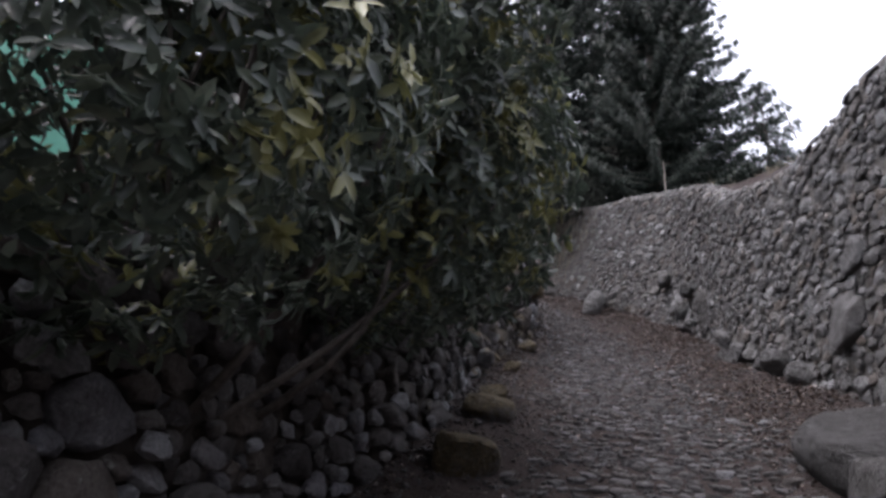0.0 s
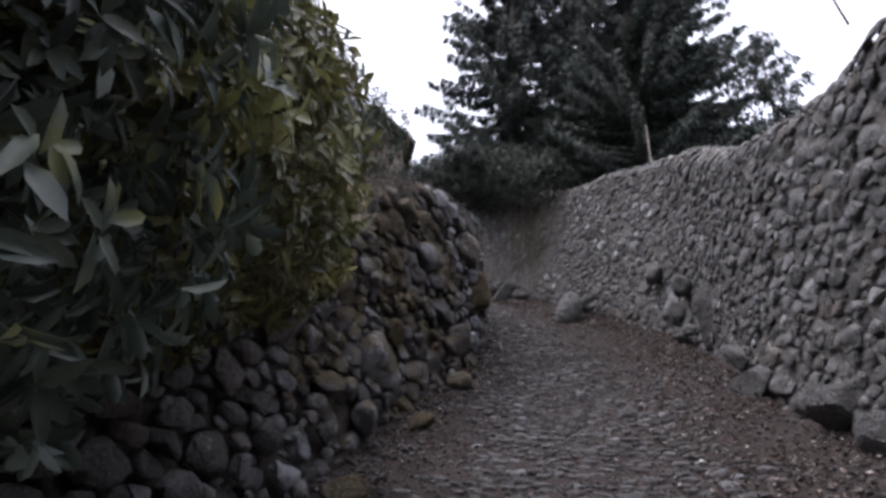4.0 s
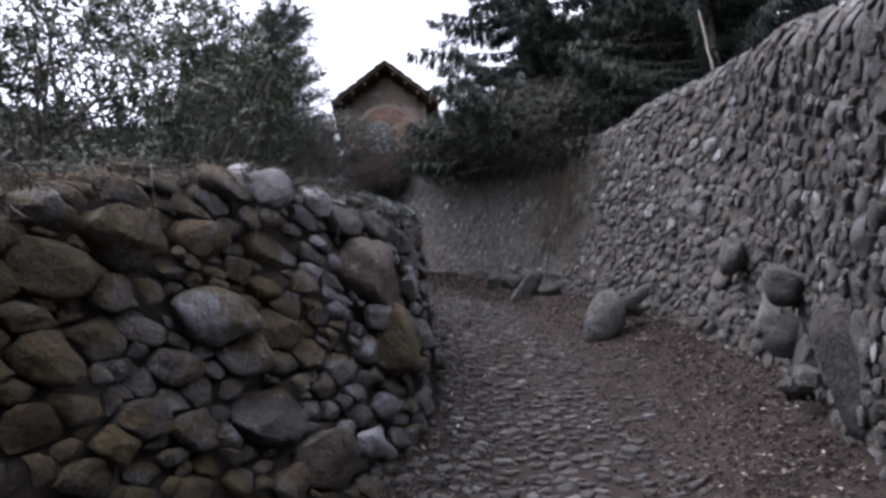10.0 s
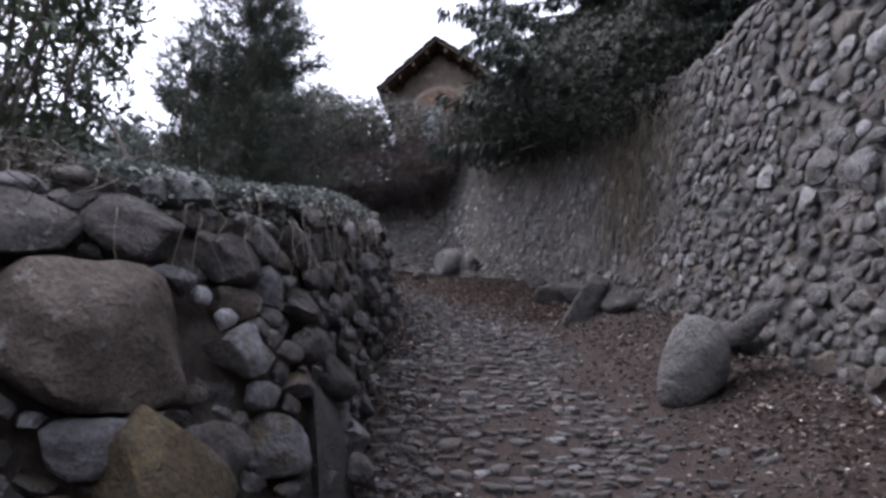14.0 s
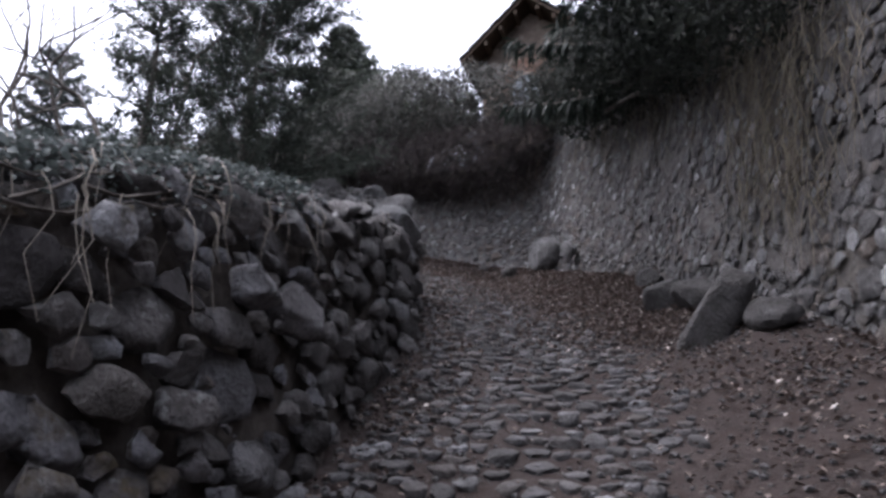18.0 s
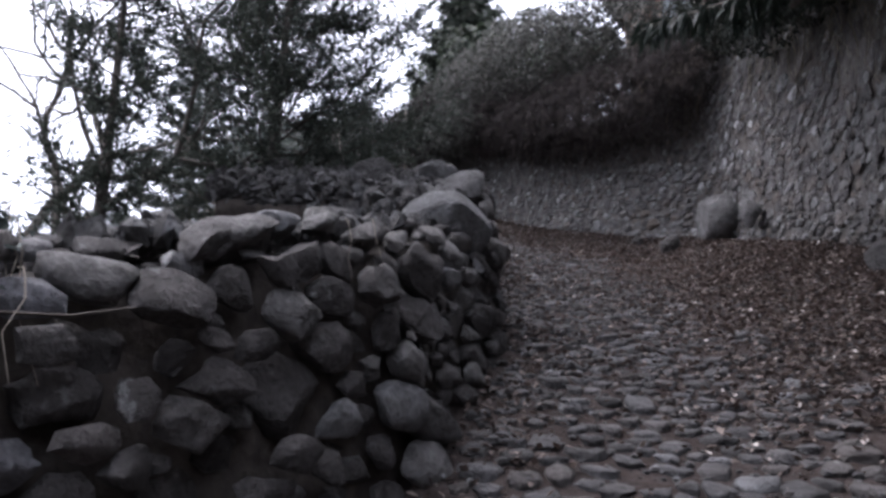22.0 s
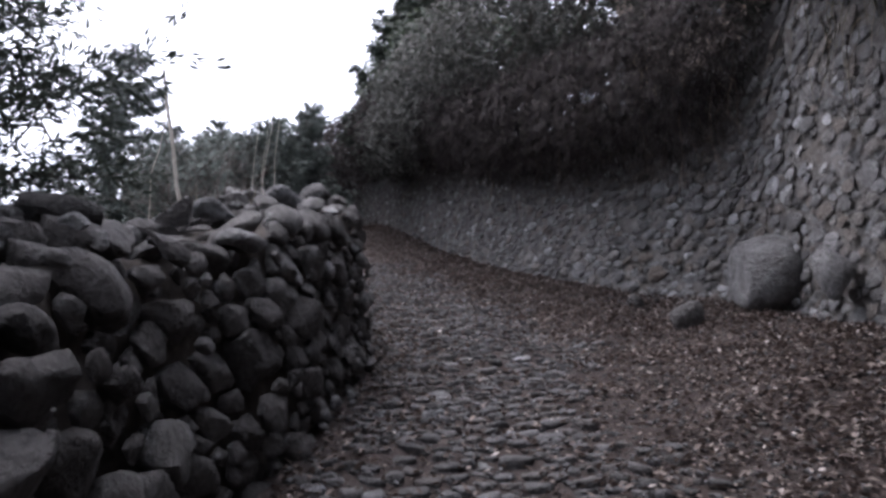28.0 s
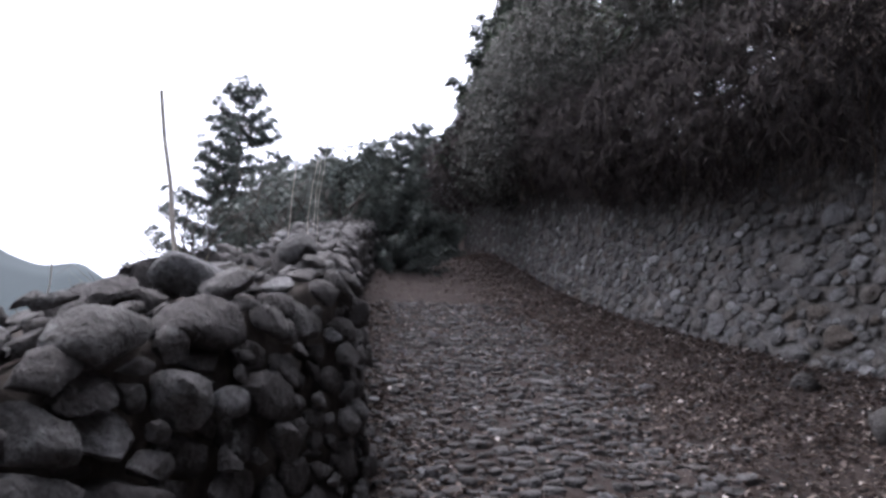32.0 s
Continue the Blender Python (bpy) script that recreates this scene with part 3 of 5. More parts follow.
rng = np.random.default_rng(11)
left_face = Face(LEFT, -1, 0.06 + 0.02 * sstep(13.5, 15.5, LEFT[:, 1]), 0.9 + 0.9 * sstep(14.5, 15.5, LEFT[:, 1]) * sstep(19.4, 18.4, LEFT[:, 1]), edge=0.11)
right_face = Face(RIGHT, 1, 0.05, 0.35)
LU = lambda x, y: float(left_face.at(x, y))
RU = lambda x, y: float(right_face.at(x, y))
LY = lambda y: float(np.interp(y, LEFT[:, 1], left_face.run))
# the larger stones of the dry-stone wall: y, height on the face, half width
LARGE = [(7.41, 2.15, 0.28), (9.39, 2.38, 0.17), (7.35, 1.49, 0.2), (9.0, 0.95, 0.3), (10.25, 1.93, 0.19), (11.17, 0.72, 0.22), (10.73, 2.24, 0.16),
         (12.23, 2.0, 0.13), (12.52, 1.78, 0.1), (12.8, 1.62, 0.11), (12.75, 1.92, 0.12), (14.27, 1.71, 0.1), (14.63, 1.47, 0.11), (14.77, 1.12, 0.15), (14.26, 1.4, 0.1),
         (15.68, 1.2, 0.08), (15.88, 1.0, 0.1), (16.67, 0.74, 0.1), (16.54, 1.05, 0.14), (18.43, 1.33, 0.13), (19.04, 1.4, 0.1), (19.47, 1.12, 0.11), (18.72, 0.72, 0.13), (19.28, 0.88, 0.14), (19.95, 1.5, 0.14)]
build_face("wall_left", left_face, rng, [(0.16, 130), (0.115, 1300), (0.082, 6500), (0.058, 15000), (0.038, 20000)], (LU(0.4, 9.0), LU(1.3, 13.3)), M_WALL_L, M_JOINT,
           "dry-stone wall of rounded dark grey stones, partly mossy", scale=([0, LU(1.0, 11.0), LU(1.0, 14.0), LU(-14, 26)], [1.0, 0.95, 0.78, 0.8]),
           fixed=[(LU(1.29, 11.7), 1.86, 0.28), (LU(1.34, 11.8), 2.24, 0.14), (LU(1.17, 11.41), 2.36, 0.14), (LU(0.9, 10.7), 1.2, 0.2)] + [(LY(y), v, 0.86 * r) for y, v, r in LARGE], squash=1.55, proud=0.6, gap=0.006, rounding=0.12, chips=6, loose=0.034, recess=0.08, upper=(LU(0.7, 14.9), M_WALL_SHADED), slight=(LU(0.62, 15.2), LU(-1.3, 18.3)), lean=0.36, fine=(LU(0.25, 8.4), LU(-3.2, 20.4)))
build_face("wall_right", right_face, rng, [(0.12, 160), (0.09, 900), (0.066, 4500), (0.047, 16000), (0.033, 22000)], (RU(3.75, 7.4), RU(4.3, 13.8)), M_WALL_R, M_MORTAR,
           "tall rubble wall of small grey stones set in lime mortar", scale=([0, RU(4.3, 13.8), RU(1.5, 20), RU(-17, 30.2)], [1.0, 0.95, 0.8, 0.75]),
           fixed=[(RU(4.38, 13.3), 1.05, 0.19), (RU(4.35, 12.6), 0.8, 0.18), (RU(3.66, 6.3), 1.3, 0.26), (RU(3.63, 6.0), 2.0, 0.17)], squash=1.55, lean=0.25, recess=0.027, crease=44, proud=0.42, gap=0.004, sink=0.6, rounding=0.0, chips=9, loose=0.014,
           bare=lambda u, v: 1.5 if u < RU(3.2, 16.8) or u > RU(-2.0, 24.05) or v < 0.9 else 0.75,
           flush=lambda u, v: 0.32 if RU(3.2, 16.8) < u < RU(-2.0, 24.05) and v > 0.9 else 0.78)


# ---- the path: cobbles, loose stones and dead leaves ----
def lane_place(rng, n, lo, hi):
    """Places on the lane: along its middle line between two of its points, and across it from wall to wall."""
    k = rng.uniform(lo, hi, n)
    c = np.stack([np.interp(k, np.arange(len(MID)), MID[:, a]) for a in (0, 1)], 1)
    d = np.stack([np.interp(k, np.arange(len(MID)), np.gradient(MID[:, a])) for a in (0, 1)], 1)
    d /= np.linalg.norm(d, axis=1)[:, None]
    s = np.stack([d[:, 1], -d[:, 0]], 1)
    w = rng.uniform(-2.6, 3.2, n)
    p = c + s * w[:, None]
    dr, _ = beside(RIGHT, p[:, 0], p[:, 1])
    dl, _ = beside(LEFT, p[:, 0], p[:, 1])
    ok = (dr < -0.02) & (dl > 0.02)
    return p[ok], w[ok], -dr[ok], dl[ok]


def cobbles():
    rng = np.random.default_rng(23)
    x0, x1, y0, y1 = -9.0, 4.6, 1.0, 27.0
    seeds, table, cell = sow(rng, x1 - x0, y1 - y0, [(0.075, 1300), (0.056, 9000), (0.042, 60000)])
    a = np.array(seeds)
    x, y = a[:, 0] + x0, a[:, 1] + y0
    dr, _ = beside(RIGHT, x, y)
    dl, _ = beside(LEFT, x, y)
    mid = beside(MID, x, y)[0] + 0.4 * sstep(19.5, 21.5, y)
    keep = (dr < -0.1) & (dl > 0.1) & (np.abs(mid) < 1.15 + 0.3 * wobble(x, y, 1.7, 31)) & (rng.uniform(0, 1, len(x)) < 0.98 - 0.6 * sstep(0.65, 1.25, np.abs(mid)) - 0.12 * (wobble(x, y, 0.9, 35) > 0.25))
    rest, count, pts_all = [], 0, []
    for k in np.nonzero(keep)[0]:
        s = seeds[k]
        v, f = stone_from(rng, cell_of(s, table, cell), s[2], n=9, proud=0.3, gap=0.004, sink=0.5, chips=1, rounding=0.8, lean=0.1)
        v[:, 0] += x[k]
        v[:, 1] += y[k]
        pts_all.append((v, f, y[k], s[2]))
    allv = np.concatenate([p[0] for p in pts_all])
    h = height_at(allv[:, 0], allv[:, 1])
    n = 0
    for v, f, yy, r in pts_all:
        v[:, 2] += h[n:n + len(v)].mean() * 0.6 + h[n:n + len(v)] * 0.4 + rng.uniform(0.0, 0.008)
        n += len(v)
        if 12.0 < yy < 18.5 and count < 300 and r > 0.04:
            part("cobble", v, f, M_COBBLE, ground)
            count += 1
        else:
            rest.append((v, f))
    v, f = gather(rest)
    tagged(part("cobble_fill", v, f, M_COBBLE, ground), kind="stuff")


def litter():
    rng = np.random.default_rng(29)
    p, w, dr, dl = lane_place(rng, 250000, 26, 150)
    patch = 0.5 + 0.5 * wobble(p[:, 0], p[:, 1], 1.1, 33)
    chance = 0.03 + 0.07 * sstep(0.4, 0.9, np.abs(w)) + 0.6 * sstep(1.5, 0.3, dr) + 0.45 * sstep(0.8, 0.1, dl)
    chance = chance + 0.16 * sstep(18, 21, p[:, 1])
    ok = rng.uniform(0, 1, len(p)) < chance * (0.4 + 0.8 * patch)
    p = p[ok]
    more, w, dr, dl = lane_place(rng, 160000, 100, 168)
    ok = rng.uniform(0, 1, len(more)) < (0.1 + 0.7 * sstep(2.4, 0.6, dr)) * (0.3 + 0.7 * sstep(0.3, 1.0, np.abs(w + 0.4)))
    p = np.concatenate([p, more[ok]])
    n = len(p)
    z = height_at(p[:, 0], p[:, 1]) + rng.uniform(0.005, 0.04, n)
    turn = rng.uniform(0, 6.283, n)
    along = np.stack([np.cos(turn), np.sin(turn), rng.normal(0, 0.35, n)], 1)
    up = np.stack([rng.normal(0, 0.35, n), rng.normal(0, 0.35, n), np.ones(n)], 1)
    size = rng.uniform(0.015, 0.055, n)
    v, f = leaves(np.column_stack([p, z]), along, up, size, size * rng.uniform(0.45, 0.8, n), 0.3, -0.15)
    tagged(part("leaf_litter", v, f, M_LITTER), "brown dead leaves scattered on the track", "leaves", kind="stuff")
    p, w, dr, dl = lane_place(rng, 60000, 26, 150)
    n = len(p)
    z = height_at(p[:, 0], p[:, 1])
    unit, tri = ball_stone(np.random.default_rng(1), 1.0, 1, 0.25)
    r = 0.007 + 0.024 * rng.uniform(0, 1, n) ** 3 * (1 + (dl < 0.4) * rng.uniform(0, 1.2, n))
    t = rng.uniform(0, 6.283, n)
    c, s = np.cos(t), np.sin(t)
    q = np.stack([unit[None, :, 0] * c[:, None] - unit[None, :, 1] * s[:, None], unit[None, :, 0] * s[:, None] + unit[None, :, 1] * c[:, None], np.broadcast_to(unit[:, 2] * 0.6, (n, len(unit)))], 2)
    v = q * r[:, None, None] + np.column_stack([p, z + r * 0.3])[:, None]
    f = tri[None] + (np.arange(n) * len(unit))[:, None, None]
    tagged(part("loose_gravel", v.reshape(-1, 3), f.reshape(-1, 3), M_COBBLE, crease=40), "small loose grey stones on the track", "gravel", kind="stuff")


def ball_stone(rng, r, level=3, rough=0.16, chips=5):
    """A rounded, chipped boulder about the origin."""
    bm = bmesh.new()
    bmesh.ops.create_icosphere(bm, subdivisions=level, radius=1.0)
    v = np.array([q.co[:] for q in bm.verts])
    f = np.array([[q.index for q in p.verts] for p in bm.faces])
    bm.free()
    d = np.zeros(len(v))
    for k in range(6):
        a, ph, s = around(rng, 1)[0], rng.uniform(0, 6.28), rng.uniform(1.2, 4.5)
        d += np.sin(v @ a * s + ph) / s
    v = v * (1 + rough * d)[:, None]
    for _ in range(chips):
        m = around(rng, 1)[0]
        lim = (v @ m).max() * rng.uniform(0.5, 0.86)
        v -= np.maximum(v @ m - lim, 0)[:, None] * m
    return v * r, f


def boulder(rng, at, size, tilt=(0, 0, 0), mat=None, boxy=0.92, name="boulder", label="rounded grey granite boulder at the foot of the wall", level=3, chips=8, group="stones beside the track", rough=0.18, flat=None):
    """A boulder of the given half sizes, its middle at the place."""
    v, f = ball_stone(rng, 1.0, level, rough, chips)
    if flat:
        v[:, 2] = np.minimum(v[:, 2], flat[0] + flat[1] * v[:, 0] + 0.05 * np.sin(v[:, 0] * 7 + v[:, 1] * 5))
    v = np.sign(v) * np.abs(v) ** boxy * np.array(size)
    ob = part(name, v, f, mat or M_BOULDER, crease=38)
    ob.matrix_world = pose(*at, *tilt)
    return tagged(ob, label, "boulder", group)


def boulders():
    rng = np.random.default_rng(41)
    g = lambda x, y: float(height_at(x, y)[0])
    boulder(rng, (3.05, 5.3, g(3.05, 5.3) + 0.0), (1.0, 0.5, 0.36), (0, -16, 66), M_SLAB, level=4, boxy=0.85, chips=10, rough=0.28, flat=(0.35, 0.2), label="large dark boulder leaning at the edge of the track")
    boulder(rng, (2.85, 4.3, g(2.85, 4.3) + 0.1), (0.42, 0.4, 0.24), (0, 5, 10), M_SLAB, flat=(0.5, 0.1), label="flat-topped dark boulder beside the track", chips=9, boxy=0.5)
    boulder(rng, (4.42, 10.95, 5.33), (0.14, 0.27, 0.42), (4, -7, 8), M_BOULDER, label="squared pale stone block standing against the rubble wall", chips=3, boxy=0.5, rough=0.08, level=4, name="stone_block")
    boulder(rng, (4.34, 11.36, 5.4), (0.17, 0.22, 0.45), (0, -8, 20), M_SLAB, label="tall dark rounded stone leaning on the pale block", chips=5, boxy=0.8, rough=0.12, level=4)
    for at, size in (((4.3, 13.68, 6.9), (0.16, 0.2, 0.23)), ((4.33, 12.4, 6.27), (0.16, 0.19, 0.17)), ((4.34, 12.72, 5.93), (0.17, 0.17, 0.2))):
        boulder(rng, at, size, (0, 0, 10), label="large rounded stone bedded in the rubble wall", chips=5)
    for x, y, s, h in ((3.98, 9.95, 0.2, 0.34), (3.9, 9.3, 0.32, 0.2), (3.97, 8.8, 0.18, 0.3), (3.84, 8.35, 0.22, 0.12), (3.84, 7.8, 0.26, 0.28), (3.72, 7.3, 0.24, 0.1), (4.27, 12.1, 0.15, 0.4), (4.27, 12.4, 0.16, 0.15)):
        boulder(rng, (x, y, g(x, y) + h * 0.6), (s * 0.8, s, s * rng.uniform(0.7, 1.0)), (rng.uniform(-15, 15), rng.uniform(-15, 15), rng.uniform(0, 180)), label="big rough stone at the foot of the wall", chips=14)
    boulder(np.random.default_rng(14), (3.08, 15.1, g(3.08, 15.1) + 0.22), (0.22, 0.19, 0.36), (8, 24, 10), level=4, chips=3, rough=0.1, label="egg-shaped grey boulder standing at the track's edge")
    boulder(rng, (3.42, 15.75, g(3.42, 15.75) + 0.12), (0.2, 0.16, 0.16), (0, 10, 60), M_SLAB, label="brown rounded boulder half buried in leaves")
    boulder(rng, (3.5, 15.2, g(3.5, 15.2) + 0.36), (0.34, 0.1, 0.11), (0, -28, -25), label="long stone jutting slantwise from the wall foot", name="stone_slab")
    boulder(rng, (2.02, 17.8, g(2.02, 17.8) + 0.2), (0.44, 0.14, 0.18), (20, -54, 10), M_SLAB, label="long grey slab leaning against the wall foot", name="stone_slab", chips=10, boxy=0.6)
    for x, y, s in ((2.4, 17.75, 0.2), (1.72, 18.7, 0.24), (1.4, 19.0, 0.24), (0.95, 20.3, 0.2), (-2.46, 23.62, 0.17), (-3.3, 24.2, 0.12)):
        boulder(rng, (x, y, g(x, y) + s * 0.45), (s, s * 0.8, s * 0.85), (0, rng.uniform(-20, 20), rng.uniform(0, 180)), mat=M_SLAB, label="weathered stone at the foot of the curving wall")
    boulder(np.random.default_rng(8), (-1.84, 23.98, 10.95), (0.43, 0.32, 0.35), (0, 16, -35), M_PALE, level=4, chips=2, boxy=0.97, rough=0.1, label="big smooth grey boulder set in the foot of the curving wall")
    boulder(rng, (-1.05, 23.15, 10.66), (0.16, 0.14, 0.22), (0, 6, -35), M_PALE, label="upright grey stone set in the foot of the curving wall")
    boulder(rng, (1.24, 12.02, 5.92), (0.28, 0.4, 0.42), (6, 0, 10), M_MOSSY, level=4, chips=8, rough=0.2, label="big mossy boulder bulging from the foot of the dry-stone wall")
    boulder(rng, (1.1, 13.2, 6.12), (0.2, 0.7, 0.86), (10, -4, 17), level=4, label="tall dark slab set upright in the dry-stone wall", name="stone_slab", chips=16, boxy=0.75, rough=0.3, mat=M_SLAB)
    boulder(np.random.default_rng(12), (-0.62, 17.24, 9.06), (0.25, 0.22, 0.2), (8, 5, 30), level=4, chips=5, boxy=0.92, rough=0.2, mat=M_RUBBLE, label="big rounded stone perched on the dry-stone wall", group="stones on the wall top")
    for x, y, back, size, tilt in ((-0.5, 17.75, 0.12, (0.18, 0.15, 0.13), (0, 0, 40)), (-0.2, 17.2, 0.75, (0.2, 0.18, 0.15), (0, 10, 0)), (-0.25, 16.55, 0.42, (0.06, 0.07, 0.11), (0, 8, 20)), (0.0, 16.75, 0.9, (0.14, 0.17, 0.13), (0, 8, 20)), (0.1, 16.1, 0.35, (0.11, 0.09, 0.08), (0, 0, 50)), (0.3, 15.75, 0.12, (0.12, 0.1, 0.06), (6, 0, 10)), (-0.9, 18.1, 0.3, (0.16, 0.13, 0.11), (0, 0, 30)), (-1.1, 18.3, 0.7, (0.17, 0.15, 0.12), (0, 0, 80)), (-1.5, 18.8, 0.2, (0.15, 0.12, 0.1), (0, 10, 30)), (-2.2, 19.6, 0.3, (0.16, 0.12, 0.1), (0, 10, 60)), (-2.9, 20.2, 0.25, (0.18, 0.14, 0.1), (0, 5, 120)), (-3.8, 20.8, 0.3, (0.16, 0.13, 0.11), (8, 0, 20))):
        k = left_face.at(x, y)
        at = left_face.put(k, left_face.height(k) + back, 0.0) + [0, 0, size[2] * 0.5]
        boulder(rng, tuple(at), size, tilt, mat=M_RUBBLE, label="rounded loose stone lying on top of the dry-stone wall", group="stones on the wall top")
    for x, y, s in ((0.42, 7.6, 0.2), (0.3, 6.7, 0.26), (0.1, 5.6, 0.3), (0.75, 9.3, 0.16), (1.1, 10.6, 0.2)):
        boulder(rng, (x, y, g(x, y) + s * 0.3), (s * 0.8, s, s * 0.7), (0, 0, rng.uniform(0, 180)), mat=M_MOSSY, label="mossy stone at the foot of the dry-stone wall")


# ---- plants ----
def limbs(rng, start, way, length, radius, depth, spread_=0.6, lift=0.1, kids=3, sag=0.0):
    """A branching tree of tubes. Returns the tubes and the points and ways of the last twigs."""
    tubes, tips = [], []

    def grow(p, d, l, r, k):
        n = 4 if k > 1 else 3
        pts = [np.array(p, float)]
        d = np.array(d, float)
        for _ in range(n):
            d = d + rng.normal(0, 0.13, 3) + [0, 0, lift * 0.3 - sag]
            d /= np.linalg.norm(d)
            pts.append(pts[-1] + d * l / n)
        rad = np.linspace(r, r * 0.62, n + 1)
        tubes.append(tube(pts, rad, 7 if k == depth else (5 if k > 1 else 3)))
        if k == 0:
            tips.append((pts[-1], d))
            tips.append((pts[1], d))
            return
        m = kids + (rng.uniform() < 0.4)
        for i_ in range(m):
            side = rng.normal(0, 1, 3)
            side -= d * (side @ d)
            side /= np.linalg.norm(side) + 1e-9
            e = d * rng.uniform(0.6, 1.0) + side * spread_ * rng.uniform(0.7, 1.4) + np.array([0, 0, lift])
            at = pts[-1] if i_ == 0 else pts[rng.integers(max(1, n - 2), n + 1)]
            grow(at, e / np.linalg.norm(e), l * rng.uniform(0.58, 0.82), r * (0.62 if i_ else 0.66), k - 1)

    grow(start, way, length, radius, depth)
    return tubes, tips


def bare_tree(name, at, height, radius, seed, label, depth=5, way=(0, 0, 1), kids=2, group="bare trees"):
    rng = np.random.default_rng(seed)
    tubes, tips = limbs(rng, (0, 0, 0), way, height * 0.3, radius, depth, 0.62, 0.12, kids)
    ob = thing(name, label, "tree", group, at)
    part("trunk", *tubes[0], M_BARK, ob)
    tagged(part("branchwork", *gather(tubes[1:]), M_BARK, ob), kind="stuff")
    return ob


def blob_points(rng, blobs, per_area, shell=0.35):
    out_p, out_d = [], []
    for x, y, z, r, *s in blobs:
        n = int(per_area * 12.6 * r * r)
        d = around(rng, n)
        q = d * (r * (1 - shell * rng.uniform(0, 1, n) ** 1.5))[:, None] * np.array([1, 1, s[0] if s else 1.0])
        out_p.append(q + [x, y, z])
        out_d.append(d)
    p, d = np.concatenate(out_p), np.concatenate(out_d)
    keep = np.ones(len(p), bool)
    for x, y, z, r, *s in blobs:
        q = (p - [x, y, z]) / np.array([1, 1, s[0] if s else 1.0])
        keep &= np.linalg.norm(q, axis=1) > r * 0.62
    return p[keep], d[keep]


def whorls(rng, p, d, count, length, ratio, open_=1.0, fall=0.25, full=True):
    """Whorls of leaves at the shoot tips p, which point along d."""
    n = len(p)
    side = np.cross(d, around(rng, n))
    side /= np.linalg.norm(side, axis=1)[:, None] + 1e-9
    other = np.cross(d, side)
    base, along, up, ln = [], [], [], []
    for k in range(count):
        a = k * 2.4 + rng.normal(0, 0.3, n)
        o = np.cos(a)[:, None] * side + np.sin(a)[:, None] * other
        w = o * open_ + d * rng.uniform(0.0, 0.8, n)[:, None] - np.array([0, 0, fall]) + rng.normal(0, 0.15, (n, 3))
        base.append(p + rng.normal(0, 0.012, (n, 3)))
        along.append(w)
        up.append(d + rng.normal(0, 0.25, (n, 3)))
        ln.append(length * rng.uniform(0.7, 1.25, n))
    ln = np.concatenate(ln)
    return leaves(np.concatenate(base), np.concatenate(along), np.concatenate(up), ln, ln * ratio, 0.18, 0.12, full)


def shrub(name, label, blobs, root, mat, seed, density=40, count=6, length=0.12, ratio=0.36, stems=9, shell=0.4, category="shrub", fall=0.25, full=True):
    rng = np.random.default_rng(seed)
    ob = thing(name, label, category, "shrubs", root)
    r0 = np.array(root)
    bl = [(b[0] - r0[0], b[1] - r0[1], b[2] - r0[2], *b[3:]) for b in blobs]
    p, d = blob_points(rng, bl, density, shell)
    d = d * 0.8 + [0, 0, 0.25] + rng.normal(0, 0.25, d.shape)
    d /= np.linalg.norm(d, axis=1)[:, None]
    part("foliage", *whorls(rng, p, d, count, length, ratio, fall=fall, full=full), mat, ob)
    tubes = []
    for k in range(stems):
        b = bl[k % len(bl)]
        goal = np.array(b[:3]) + rng.normal(0, b[3] * 0.35, 3)
        start = np.array([rng.normal(0, 0.25), rng.normal(0, 0.25), -0.1])
        mid = (start + goal) / 2 + rng.normal(0, 0.2, 3)
        line = smooth_line([start, mid, goal], 5)
        tubes.append(tube(line, np.linspace(0.035, 0.008, len(line)), 5))
    for k in rng.integers(0, len(p), 240):
        b = min(bl, key=lambda b: np.linalg.norm(p[k] - b[:3]))
        a = p[k] - d[k] * 0.02
        tubes.append(tube([np.array(b[:3]) * 0.5 + a * 0.5, a * 0.75 + np.array(b[:3]) * 0.25 + rng.normal(0, 0.05, 3), a], [0.008, 0.005, 0.003], 3))
    tagged(part("stemwork", *gather(tubes), M_BARK, ob), kind="stuff")
    return ob


